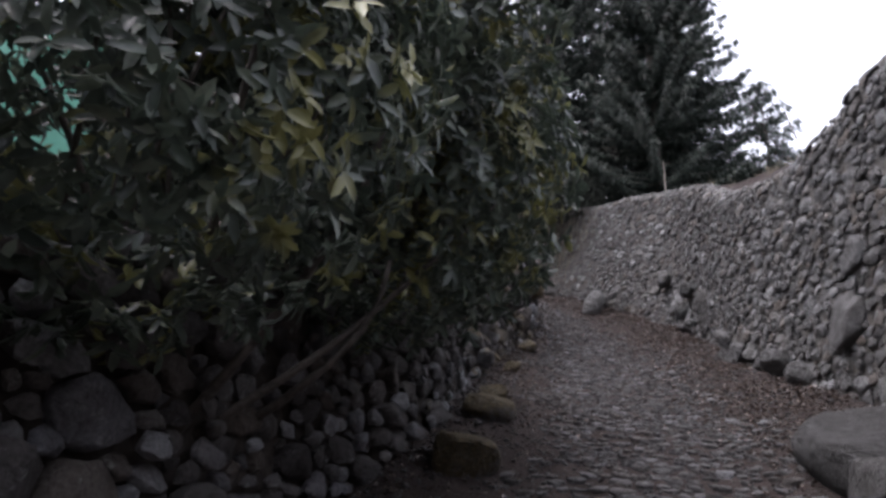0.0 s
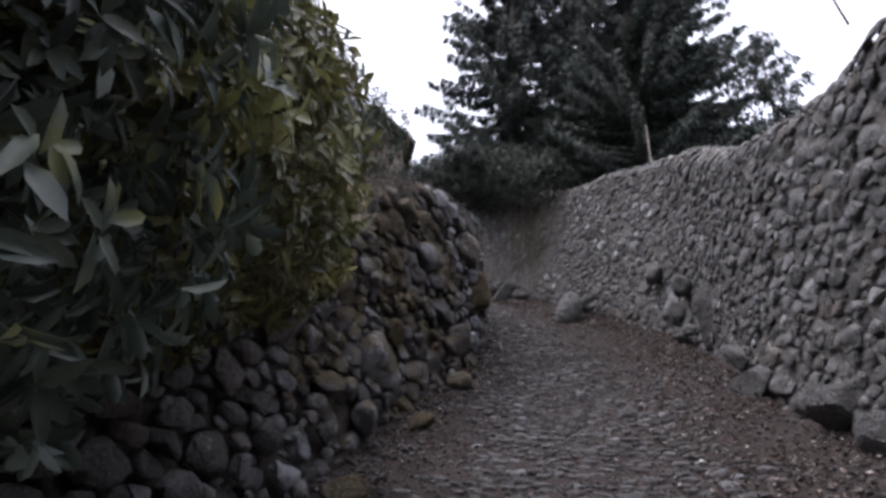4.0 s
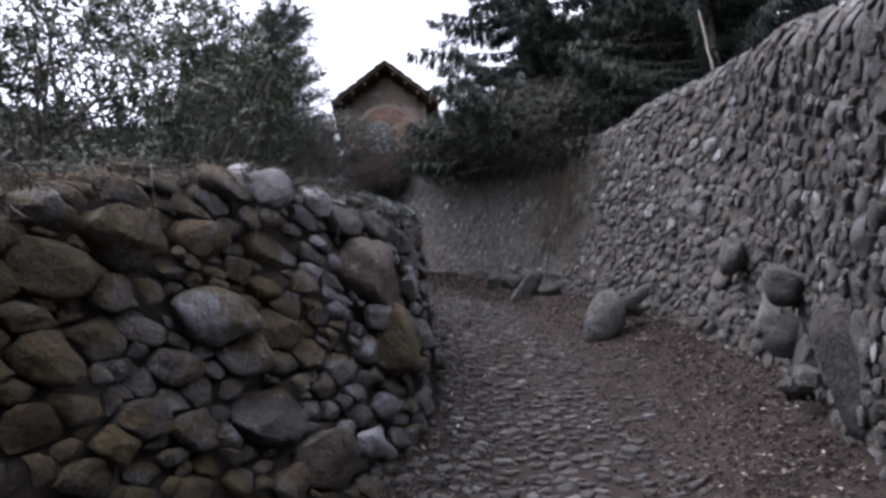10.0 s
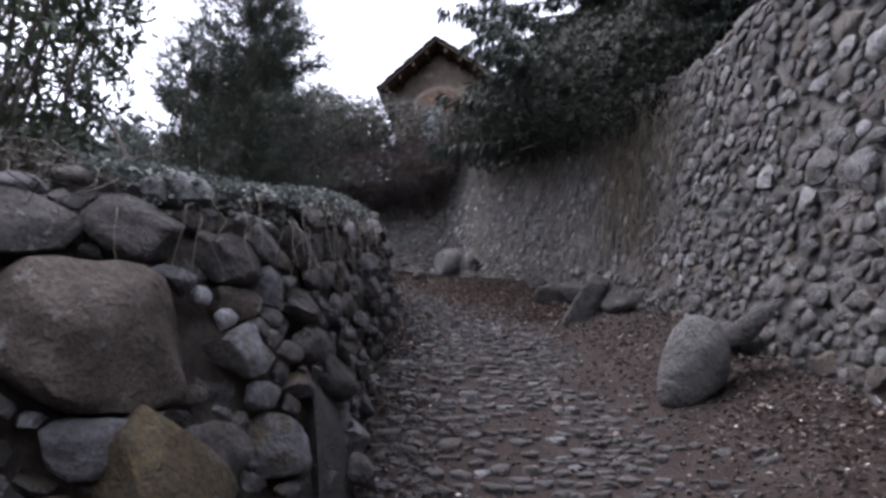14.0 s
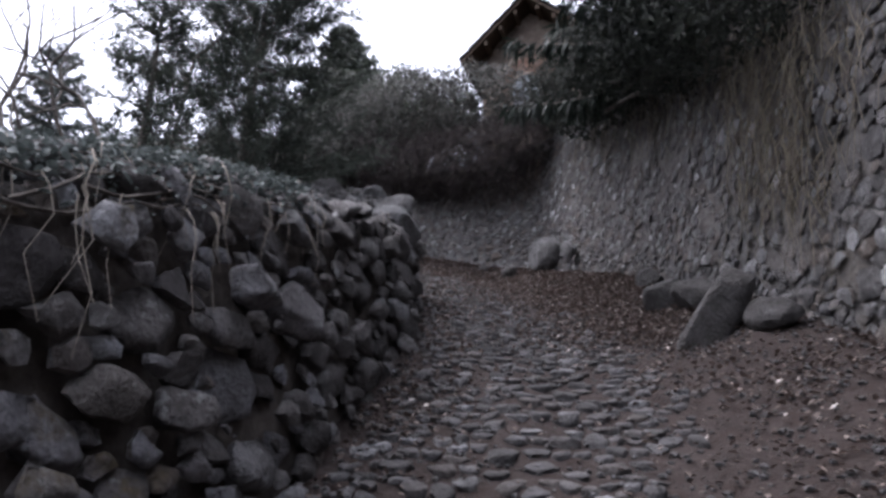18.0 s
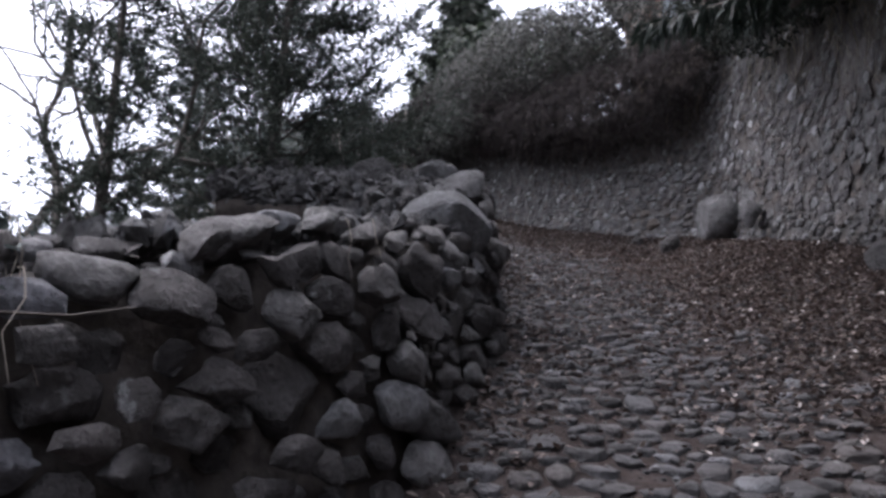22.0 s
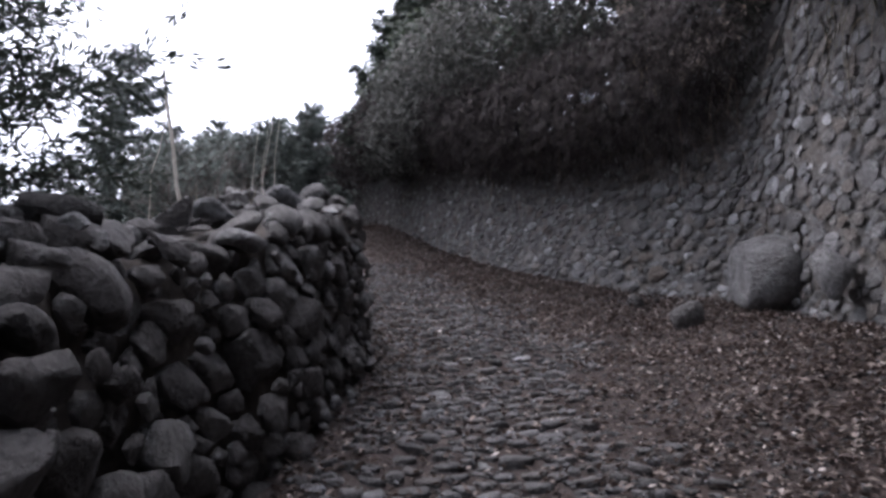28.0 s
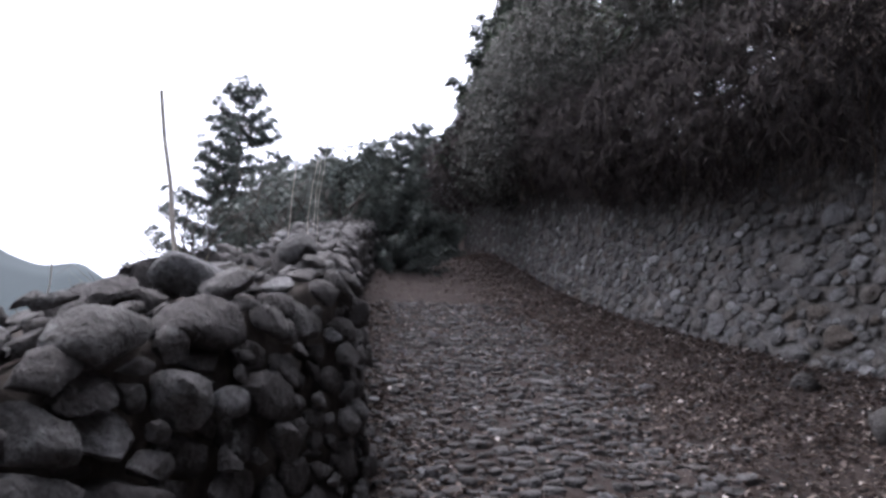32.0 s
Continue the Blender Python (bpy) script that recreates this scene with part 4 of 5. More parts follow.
def spruce_parts(seed, height, radius, mat, sprays=20, whorl=0.38, bare=0.04, lean_out=0.3, drape=1.0, ratio=0.13, needle=1.0, boughs=(5, 8)):
    """The trunk, limbs and needles of a spruce of unit place."""
    rng = np.random.default_rng(seed)
    trunk = tube([(0, 0, -0.5), (0.02, 0, height * 0.4), (0, 0.03, height)], [height * 0.016, height * 0.011, 0.012], 8)
    wood, base, along, ln = [], [], [], []
    z = height * bare
    while z < height * 0.985:
        f = 1 - z / height
        for k in range(rng.integers(*boughs)):
            l = radius * (f ** 0.75) * rng.uniform(0.72, 1.12) + 0.12
            a = rng.uniform(0, 6.283)
            o = np.array([math.cos(a), math.sin(a), 0])
            m = max(4, int(l / 0.2))
            u = np.linspace(0, 1, m)
            zz = z + l * (lean_out * f * -1.2 * u * (1 - 0.2 * u) + 0.16 * u ** 3 + (1 - f) * 0.5 * u)
            pts = o[None] * (u * l)[:, None] + np.stack([np.zeros(m), np.zeros(m), zz], 1) + rng.normal(0, 0.015, (m, 3))
            wood.append(tube(pts, np.linspace(0.012 + 0.012 * l, 0.004, m), 3))
            s = np.array([-o[1], o[0], 0])
            k_ = rng.integers(1, m, sprays * m)
            n_ = len(k_)
            base.append(pts[k_] + rng.normal(0, 0.05, (n_, 3)) * [1, 1, 0.5])
            along.append(s * (rng.choice([-1, 1], n_) * rng.uniform(0.0, 0.6, n_))[:, None] + o * rng.uniform(0.05, 0.6, n_)[:, None] - np.array([0, 0, 1]) * (rng.uniform(0.1, 1.5, n_) * drape)[:, None])
            ln.append(needle * rng.uniform(0.1, 0.36, n_) * (0.5 + 0.5 * min(1, l)))
        z += whorl * rng.uniform(0.75, 1.2)
    base, along, ln = np.concatenate(base), np.concatenate(along), np.concatenate(ln)
    v, f = leaves(base, along, np.array([0, 0, 1]) + rng.normal(0, 0.5, base.shape), ln, ln * ratio, 0.2, 0.1)
    return mesh_np("trunk", *trunk), mesh_np("branchwork", *gather(wood)), mesh_np("needles", v, f)


def spruce(name, label, at, parts, scale=1.0, turn=0.0, mat=None, group="spruces"):
    trunk, wood, needles = parts
    ob = thing(name, label, "tree", group, at)
    ob.rotation_euler = (0, 0, turn)
    ob.scale = (scale, scale, scale)
    put("trunk", trunk, M_BARK, ob)
    tagged(put("branchwork", wood, M_BARK, ob), kind="stuff")
    tagged(put("needles", needles, mat or M_SPRUCE, ob), kind="stuff")
    return ob


def feathery(name, label, at, height, radius, seed, mat, lean=(0, 0), low=0.08, sprays=26, tufts=150, group="conifers"):
    """A loose juniper-like conifer: rising limbs with feathery tufts."""
    rng = np.random.default_rng(seed)
    ob = thing(name, label, "tree", group, at)
    part("trunk", *tube([(0, 0, -0.4), (lean[0] * 0.4, lean[1] * 0.4, height * 0.45), (lean[0], lean[1], height)], [0.065, 0.045, 0.01], 7), M_BARK, ob)
    wood, base, along, ln = [], [], [], []
    for k in range(tufts):
        u = low + (1 - low) * rng.uniform(0, 1) ** 0.85
        z = u * height
        l = radius * (0.35 + 1.0 * (1 - u) ** 0.7) * rng.uniform(0.45, 1.15)
        a = rng.uniform(0, 6.283)
        o = np.array([math.cos(a), math.sin(a), 0])
        rise = rng.uniform(0.2, 0.65)
        t = np.linspace(0, 1, 6)
        c = np.array([lean[0] * u, lean[1] * u, z])
        pts = c + o[None] * (t * l)[:, None] + np.stack([0 * t, 0 * t, rise * l * t ** 1.4], 1) + rng.normal(0, 0.02, (6, 3))
        wood.append(tube(pts, np.linspace(0.011, 0.002, 6), 3))
        m = int(sprays * (0.4 + l))
        w = rng.uniform(0.22, 1.0, m)
        root = np.stack([np.interp(w, t, pts[:, q]) for q in range(3)], 1)
        way = o[None] * 0.8 + [0, 0, 0.3] + rng.normal(0, 0.5, (m, 3))
        way /= np.linalg.norm(way, axis=1)[:, None]
        run = rng.uniform(0.1, 0.3, m) * (0.6 + 0.4 * min(l, 1.0))
        q = rng.uniform(0.05, 1.0, (m, 12))
        b = root[:, None] + way[:, None] * (run[:, None] * q)[:, :, None] + rng.normal(0, 0.008, (m, 12, 3))
        base.append(b.reshape(-1, 3))
        along.append((way[:, None] + rng.normal(0, 0.4, (m, 12, 3))).reshape(-1, 3))
        ln.append(rng.uniform(0.025, 0.06, m * 12))
    base, along, ln = np.concatenate(base), np.concatenate(along), np.concatenate(ln)
    tagged(part("branchwork", *gather(wood), M_BARK, ob), kind="stuff")
    part("needles", *leaves(base, along, around(rng, len(base)), ln, ln * 0.26, 0.2, 0.05), mat, ob)
    return ob


def leafy_tree(name, label, at, height, seed, mat, depth=4, count=5, length=0.1, ratio=0.34, kids=3, extra=5, group="evergreen trees"):
    rng = np.random.default_rng(seed)
    tubes, tips = limbs(rng, (0, 0, 0), (0.05, 0, 1), height * 0.34, height * 0.016, depth, 0.75, 0.16, kids)
    ob = thing(name, label, "tree", group, at)
    part("trunk", *tubes[0], M_BARK, ob)
    tagged(part("branchwork", *gather(tubes[1:]), M_BARK, ob), kind="stuff")
    p = np.array([t[0] for t in tips])
    d = np.array([t[1] for t in tips])
    p = np.repeat(p, extra, 0) + rng.normal(0, 0.12, (len(p) * extra, 3))
    d = np.repeat(d, extra, 0) + rng.normal(0, 0.5, (len(d) * extra, 3))
    d /= np.linalg.norm(d, axis=1)[:, None]
    part("foliage", *whorls(rng, p, d, count, length, ratio), mat, ob)
    return ob


def hanging(name, label, starts, outs, seed, mat, lo, hi, width=0.012, drop=1.0, spread_=0.25, category="climber", root=(0, 0, 0), group="hanging growth"):
    """Stems that arch out from their starts and hang down."""
    rng = np.random.default_rng(seed)
    tubes = []
    for s, o in zip(starts, outs):
        l = rng.uniform(lo, hi)
        o = o + rng.normal(0, spread_, 3)
        u = np.linspace(0, 1, 6)
        pts = s + o[None] * (u * l * 0.6)[:, None] + np.stack([rng.normal(0, 0.08, 6) * u * l, rng.normal(0, 0.08, 6) * u * l, 0.25 * l * u - drop * l * u ** 2], 1)
        tubes.append(tube(pts - np.array(root), np.linspace(width, width * 0.35, 6), 3))
    ob = part(name, *gather(tubes), mat)
    ob.location = root
    return tagged(ob, label, category, group, "stuff" if len(tubes) > 1 else "")


cobbles()
litter()
boulders()

# evergreen shrub that overhangs the start of the lane
shrub("evergreen_shrub", "large evergreen shrub with long glossy leaves in whorls over the wall",
      [(-1.42, 2.3, 3.35, 1.3), (-2.0, 0.6, 2.2, 0.9), (-0.5, 4.1, 3.85, 1.25), (-1.6, 3.9, 5.2, 1.6), (-0.5, 4.8, 5.2, 0.95), (-2.6, 2.8, 3.7, 1.3), (-2.4, 1.0, 2.9, 1.1), (-1.7, 5.6, 5.8, 1.2), (-0.35, 3.2, 4.6, 0.9)],
      (-1.9, 3.6, 1.8), M_LAUREL, 51, density=85, count=7, length=0.1, ratio=0.36, stems=26)
shrub("evergreen_shrub", "yellow-green evergreen shrub with whorled leaves hanging over the wall",
      [(-0.35, 5.6, 4.45, 1.05), (-0.35, 6.8, 4.75, 0.85), (-0.2, 7.3, 4.7, 0.55), (-0.25, 6.1, 5.35, 0.6), (-0.2, 5.1, 5.2, 0.55)],
      (-1.2, 6.0, 3.2), M_YELLOW, 56, density=85, count=7, length=0.095, ratio=0.36, stems=16)
shrub("grey_green_shrub", "dense grey-green shrub behind the dry-stone wall", [(-1.5, 9.2, 6.2, 0.85), (-1.0, 9.8, 6.4, 0.6), (-2.2, 9.0, 6.3, 0.8)], (-1.6, 9.3, 4.9), M_GREYLEAF, 52, density=90, count=5, length=0.07, ratio=0.45)
shrub("evergreen_tree", "evergreen tree with narrow dark leaves above the wall", [(-0.4, 12.3, 8.3, 0.6), (-0.25, 12.45, 8.95, 0.45), (-0.75, 12.2, 9.2, 0.6), (-0.95, 12.4, 8.6, 0.9), (-1.7, 12.9, 9.8, 1.0), (-2.4, 12.4, 9.1, 1.0), (-2.1, 13.2, 10.9, 0.9), (-2.9, 12.0, 10.2, 1.0), (-3.3, 11.6, 8.8, 0.9)], (-1.7, 12.8, 5.6), M_OAK, 53, density=56, count=6, length=0.095, ratio=0.3, stems=30, shell=0.8, category="tree", fall=0.1)
shrub("evergreen_bush", "dark round evergreen bush behind the dry-stone wall", [(-1.1, 12.3, 7.5, 0.75), (-0.6, 12.7, 7.3, 0.5), (-1.7, 12.0, 7.4, 0.7)], (-1.2, 12.3, 5.6), M_OAK, 55, density=110, count=5, length=0.07, ratio=0.4)

# spruces on the bank above the rubble wall
big = spruce_parts(61, 14.0, 3.4, M_SPRUCE, sprays=48, needle=0.95, whorl=0.3)
gh = lambda x, y: float(height_at(x, y)[0])
spruce("spruce", "tall dark spruce with drooping branches on the bank", (2.6, 20.9, gh(2.6, 20.9) - 0.2), big)
for x, y, s, t in ((5.7, 18.2, 0.9, 2.0), (5.0, 24.0, 1.1, 4.0), (8.0, 22.0, 0.95, 1.0)):
    spruce("spruce", "tall dark spruce with drooping branches on the bank", (x, y, gh(x, y) - 0.2), big, s, t)
small = spruce_parts(62, 4.0, 1.3, M_SPRUCE, sprays=14, whorl=0.22)
spruce("young_spruce", "young spruce on the bank above the rubble wall", (8.5, 16.8, gh(8.5, 16.8) - 0.6), small, 0.95)

# conifers and bare trees on the valley side
feathery("juniper", "dark feathery conifer behind the dry-stone wall", (-2.8, 17.15, 8.3), 5.8, 1.3, 71, M_JUNIPER, (0.3, 0.2), low=0.2, tufts=270, sprays=39)
feathery("juniper", "slender feathery conifer behind the dry-stone wall", (-2.6, 15.9, 7.4), 4.1, 0.65, 72, M_JUNIPER, (0.2, -0.1), tufts=110, sprays=34)
spruce("yew", "dense conical yew on the bank above the brambles", (-10.4, 27.7, gh(-10.4, 27.7) - 0.3), spruce_parts(63, 7.6, 2.3, M_JUNIPER, sprays=34, whorl=0.24, lean_out=-0.35, drape=0.3, ratio=0.2, boughs=(7, 10)), 22.2 / 7.6 - (gh(-10.4, 27.7) - 0.3) / 7.6, 0, M_JUNIPER, "conifers")
for x, y, h, r, sd in ((-3.9, 14.9, 7.0, 0.075, 81), (-5.6, 16.2, 7.0, 0.07, 82), (-3.4, 12.9, 6.5, 0.09, 83), (-6.2, 13.4, 8.0, 0.12, 84), (-5.0, 10.5, 8.0, 0.12, 85), (-8.2, 14.8, 7.5, 0.1, 86), (-4.3, 12.2, 6.4, 0.06, 88), (-3.7, 10.9, 6.2, 0.055, 89), (-4.9, 11.6, 7.0, 0.06, 90)):
    bare_tree("bare_tree", (x, y, gh(x, y) - 0.2), h, r, sd, "leafless tree with spreading dark branches on the slope", 6 if sd < 83 or sd > 86 else 5)
bare_tree("bare_tree", (-5.6, 31.5, gh(-5.6, 31.5)), 6.5, 0.045, 87, "leafless tree beside the chapel", 5)

# far trees, their foliage colour lightened to stand for haze
far_parts = spruce_parts(64, 9.0, 2.5, M_HAZE_TREE, sprays=36, whorl=0.42, lean_out=0.0, drape=0.3, ratio=0.15, needle=0.95, boughs=(8, 12))
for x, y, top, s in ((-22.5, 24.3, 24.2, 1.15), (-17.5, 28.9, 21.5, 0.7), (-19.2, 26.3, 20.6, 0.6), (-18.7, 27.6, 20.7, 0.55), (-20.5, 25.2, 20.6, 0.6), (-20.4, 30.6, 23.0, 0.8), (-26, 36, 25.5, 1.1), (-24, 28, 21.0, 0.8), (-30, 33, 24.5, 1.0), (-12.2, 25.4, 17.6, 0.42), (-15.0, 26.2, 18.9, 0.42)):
    spruce("far_spruce", "haze-paled grey-green spruce farther up the slope", (x, y, top - 9.0 * s), far_parts, s, x, M_HAZE_TREE, "far spruces")
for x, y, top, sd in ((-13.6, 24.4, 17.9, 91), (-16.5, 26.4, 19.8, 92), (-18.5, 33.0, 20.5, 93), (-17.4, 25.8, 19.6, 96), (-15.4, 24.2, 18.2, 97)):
    leafy_tree("far_tree", "dark evergreen tree farther along the lane", (x, y, top - 4.6), 4.4, sd, M_HAZE_TREE, depth=4, count=5, length=0.12, ratio=0.4, extra=6, group="far trees")

shrub("far_thicket", "dark evergreen thicket along the upper lane", [(-14.9, 24.5, 15.9, 1.2), (-15.3, 26.0, 16.4, 1.4), (-16.6, 25.2, 17.0, 1.5), (-17.2, 27.0, 17.4, 1.5), (-19.5, 28.0, 18.2, 1.7), (-18.0, 25.0, 17.4, 1.6)], (-16, 26.4, 14.2), M_HAZE_TREE, 94, density=45, count=4, length=0.12, ratio=0.4, full=False)
shrub("far_thicket", "dark evergreen thicket closing the end of the lane", [(-21, 31.5, 18.5, 2.2), (-24, 33.5, 19.5, 2.6), (-27, 35.5, 20, 2.8), (-19.5, 33.5, 19.5, 2.2), (-17.0, 32.5, 18.6, 1.6)], (-22, 33, 16.2), M_HAZE_TREE, 95, density=34, count=5, length=0.22, ratio=0.4)


# ---- the chapel on the bank ----
def prism(points, depth, axis):
    """A flat outline of points, pushed through by depth along the axis."""
    p = np.array(points, float)
    n = len(p)
    v = np.concatenate([p, p + np.array(axis) * depth])
    bm = bmesh.new()
    vs = [bm.verts.new(q) for q in v]
    bm.faces.new(vs[:n])
    bm.faces.new(vs[n:][::-1])
    for k in range(n):
        bm.faces.new((vs[k], vs[n + k], vs[n + (k + 1) % n], vs[(k + 1) % n]))
    bmesh.ops.recalc_face_normals(bm, faces=bm.faces)
    me = bpy.data.meshes.new("prism")
    bm.to_mesh(me)
    bm.free()
    return me


def arch(w, spring, z0=0.0, n=14):
    """The outline of a round-headed arch in the x, z plane."""
    a = np.linspace(0, np.pi, n)
    return [(-w, 0, z0), (w, 0, z0)] + [(w * math.cos(t), 0, spring + w * math.sin(t)) for t in a]


def ring(w0, w1, spring, z0, n=14):
    outer = [(w1, 0, z0)] + [(w1 * math.cos(t), 0, spring + w1 * math.sin(t)) for t in np.linspace(0, np.pi, n)] + [(-w1, 0, z0)]
    inner = [(-w0, 0, z0)] + [(-w0 * math.cos(t), 0, spring + w0 * math.sin(t)) for t in np.linspace(0, np.pi, n)] + [(w0, 0, z0)]
    return outer + inner


def chapel(at, turn):
    ob = thing("chapel", "small gabled wayside chapel with faded ochre and red painted front", "chapel", "", at)
    ob.rotation_euler = (0, 0, radians(turn))
    W, E, A, D = 1.42, 2.55, 3.85, 3.0
    outline = [(-W, 0, -1), (W, 0, -1), (W, 0, E), (0, 0, A - 0.1), (-W, 0, E)]

    def flat(name, pts, y, depth, mat, label=""):
        me = prism([(p[0], y, p[2]) for p in pts], depth, (0, 1, 0))
        return put(name, me, mat, ob, label)

    flat("wall", outline, 0.0, D, M_PLASTER)
    flat("arch_band", ring(0.86, 1.0, 1.55, 0.4), -0.02, 0.05, M_PAINT_CREAM, "cream painted arch band")
    flat("arch_field", arch(0.84, 1.55, 0.4), -0.012, 0.04, M_PAINT_RED, "faded red painted field")
    flat("niche", [(x - 0.22, y, z) for x, y, z in arch(0.36, 1.45, 0.5)], -0.03, 0.04, M_PAINT_BLUE, "blue-grey painted niche")
    flat("niche_band", [(x - 0.22, y, z) for x, y, z in ring(0.37, 0.44, 1.45, 0.5)], -0.04, 0.06, M_PAINT_CREAM, "cream painted band")
    for x, z, w, h, m in ((0.4, 0.7, 0.12, 0.55, M_PAINT_CREAM), (0.62, 1.0, 0.1, 0.4, M_PLASTER), (0.4, 1.5, 0.16, 0.2, M_PLASTER), (-1.12, 0.8, 0.09, 0.7, M_PAINT_CREAM), (1.15, 0.8, 0.09, 0.7, M_PAINT_CREAM)):
        flat("painted_panel", [(x - w, 0, z), (x + w, 0, z), (x + w, 0, z + h), (x - w, 0, z + h)], -0.028, 0.03, m)
    flat("cornice", [(-1.2, 0, 0.3), (1.2, 0, 0.3), (1.2, 0, 0.42), (-1.2, 0, 0.42)], -0.06, 0.1, M_PAINT_CREAM)
    rng = np.random.default_rng(5)
    for side in (-1, 1):
        run = math.hypot(W + 0.4, A - E + 0.35)
        ux, uz = side * (W + 0.4) / run, -(A - E + 0.35) / run
        deck = [(0, 0, A), (side * (W + 0.4), 0, E - 0.35), (side * (W + 0.4), 0, E - 0.25), (0, 0, A + 0.1)]
        roof = flat("roof_deck", deck, -0.55, D + 0.9, M_WOOD)
        for r in range(6):
            a, b = run * r / 6, run * (r + 1.25) / 6
            b = min(b, run + 0.06)
            for c in range(7):
                y0 = -0.6 + c * (D + 1.0) / 7
                lift = 0.13 + 0.02 * rng.uniform()
                q = [(ux * a, y0, A + uz * a + lift - 0.03), (ux * b, y0, A + uz * b + lift + 0.03), (ux * b, y0, A + uz * b + lift + 0.07), (ux * a, y0, A + uz * a + lift + 0.01)]
                me = prism(q, (D + 1.0) / 7 - 0.012, (0, 1, 0))
                put("roof_slab", me, M_ROOF, roof)
        for k in range(4):
            x = side * (0.3 + 0.42 * k)
            z = A - abs(x) * (A - E + 0.35) / (W + 0.4)
            put("rafter_end", prism([(x - 0.05, -0.5, z - 0.16), (x + 0.05, -0.5, z - 0.16), (x + 0.05, -0.5, z - 0.02), (x - 0.05, -0.5, z - 0.02)], 0.5, (0, 1, 0)), M_WOOD, ob)
    return ob


chapel((-2.95, 26.7, 15.2), 12)


# ---- growth on and over the walls ----
def wall_points(face, rng, n, u0, u1, v0, v1, out0=0.0, out1=0.1):
    u, h = rng.uniform(u0, u1, n), None
    h = face.height(u)
    v = h + rng.uniform(v0, v1, n)
    p = face.put(u, v, rng.uniform(out0, out1, n))
    o = np.stack([np.interp(u, face.run, face.n[:, 0]), np.interp(u, face.run, face.n[:, 1]), np.zeros(n)], 1)
    return p, o


M_BRAMBLE = leaf_material("bramble", [(0.0, (0.017, 0.014, 0.014)), (0.7, (0.038, 0.03, 0.028)), (1.0, (0.085, 0.07, 0.062))], 0.85, 0.2, 0.05)
M_VINE = leaf_material("vine_leaf", [(0.0, (0.036, 0.037, 0.032)), (0.6, (0.08, 0.08, 0.07)), (1.0, (0.15, 0.148, 0.13))], 0.7, 0.25, 0.15)
M_HEDGE = leaf_material("hedge_leaf", [(0.0, (0.016, 0.019, 0.015)), (0.7, (0.033, 0.038, 0.029)), (1.0, (0.058, 0.064, 0.048))], 0.68, 0.25, 0.15)


def over_wall(name, label, places, mat, seed, **kw):
    """A shrub of round masses along the rubble wall: each at a place on it, so far out over the lane, so high over the ground, so wide."""
    blobs = []
    for x, y, out, up_, r in places:
        k = right_face.at(x, y)
        q = [float(np.interp(k, right_face.run, right_face.p[:, c]) + out * np.interp(k, right_face.run, right_face.n[:, c])) for c in (0, 1)]
        blobs.append((q[0], q[1], float(path_height(np.array([x]), np.array([y]))[0]) + up_, r, 0.9))
    c = np.mean([b[:3] for b in blobs], 0)
    return shrub(name, label, blobs, (c[0], c[1], c[2] - 0.6), mat, seed, **kw)


over_wall("bramble_bank", "dark brown tangle of dry bramble stems hanging down the curving wall",
          [(-1.9, 24.0, 0.05, 3.35, 0.8), (-2.7, 24.4, 0.1, 3.0, 1.0), (-3.7, 24.7, 0.1, 2.85, 1.0), (-4.7, 24.95, 0.1, 2.8, 1.0), (-5.7, 25.2, 0.1, 2.85, 1.0), (-6.8, 25.7, 0.1, 2.95, 1.0), (-7.9, 26.1, 0.1, 3.0, 1.0), (-9.0, 26.6, 0.1, 3.05, 1.0)],
          M_BRAMBLE, 101, density=150, count=5, length=0.16, ratio=0.07, stems=50, fall=1.3, full=False)
over_wall("vine_thicket", "grey-brown leafy vines heaped over the bramble bank",
          [(-2.7, 24.4, 0.2, 4.25, 0.85), (-3.6, 24.7, 0.35, 4.25, 1.0), (-4.8, 24.95, 0.4, 4.25, 1.1), (-6.0, 25.3, 0.4, 4.25, 1.15), (-7.3, 25.9, 0.35, 4.0, 1.15), (-8.7, 26.4, 0.3, 3.7, 1.15), (-10.1, 27.0, 0.2, 3.3, 1.15), (-11.6, 27.6, 0.1, 3.0, 1.1), (-7.6, 26.0, 0.5, 3.2, 0.95), (-8.8, 26.5, 0.5, 2.9, 1.0), (-10.0, 27.0, 0.4, 2.6, 1.0)],
          M_VINE, 106, density=110, count=5, length=0.075, ratio=0.42, stems=30, fall=0.8, full=False)
over_wall("bramble_bank", "dense brown bramble thicket overhanging the curving wall", [(-10.2, 27.1, 0.3, 2.9, 1.2), (-11.4, 27.6, 0.2, 2.8, 1.2), (-12.8, 28.1, 0.2, 2.8, 1.2), (-14.2, 28.8, 0.2, 2.9, 1.3), (-15.6, 29.5, 0.2, 3.0, 1.4)], M_BRAMBLE, 102, density=80, count=5, length=0.1, ratio=0.3, stems=20, fall=0.8, full=False)
over_wall("evergreen_hedge", "dark evergreen hedge along the top of the rubble wall", [(3.0, 17.4, -0.1, 3.5, 0.9), (2.5, 18.3, 0, 3.6, 1.0), (2.0, 19.2, 0, 3.7, 1.05), (1.4, 20.2, 0, 3.75, 1.05), (0.8, 21.2, 0.1, 3.8, 1.05), (0.1, 22.1, 0.15, 3.8, 1.05), (-0.7, 22.9, -0.4, 3.9, 0.85), (-1.4, 23.6, -0.4, 4.0, 0.85)], M_HEDGE, 103, density=130, count=5, length=0.08, ratio=0.34, fall=0.5, full=False)
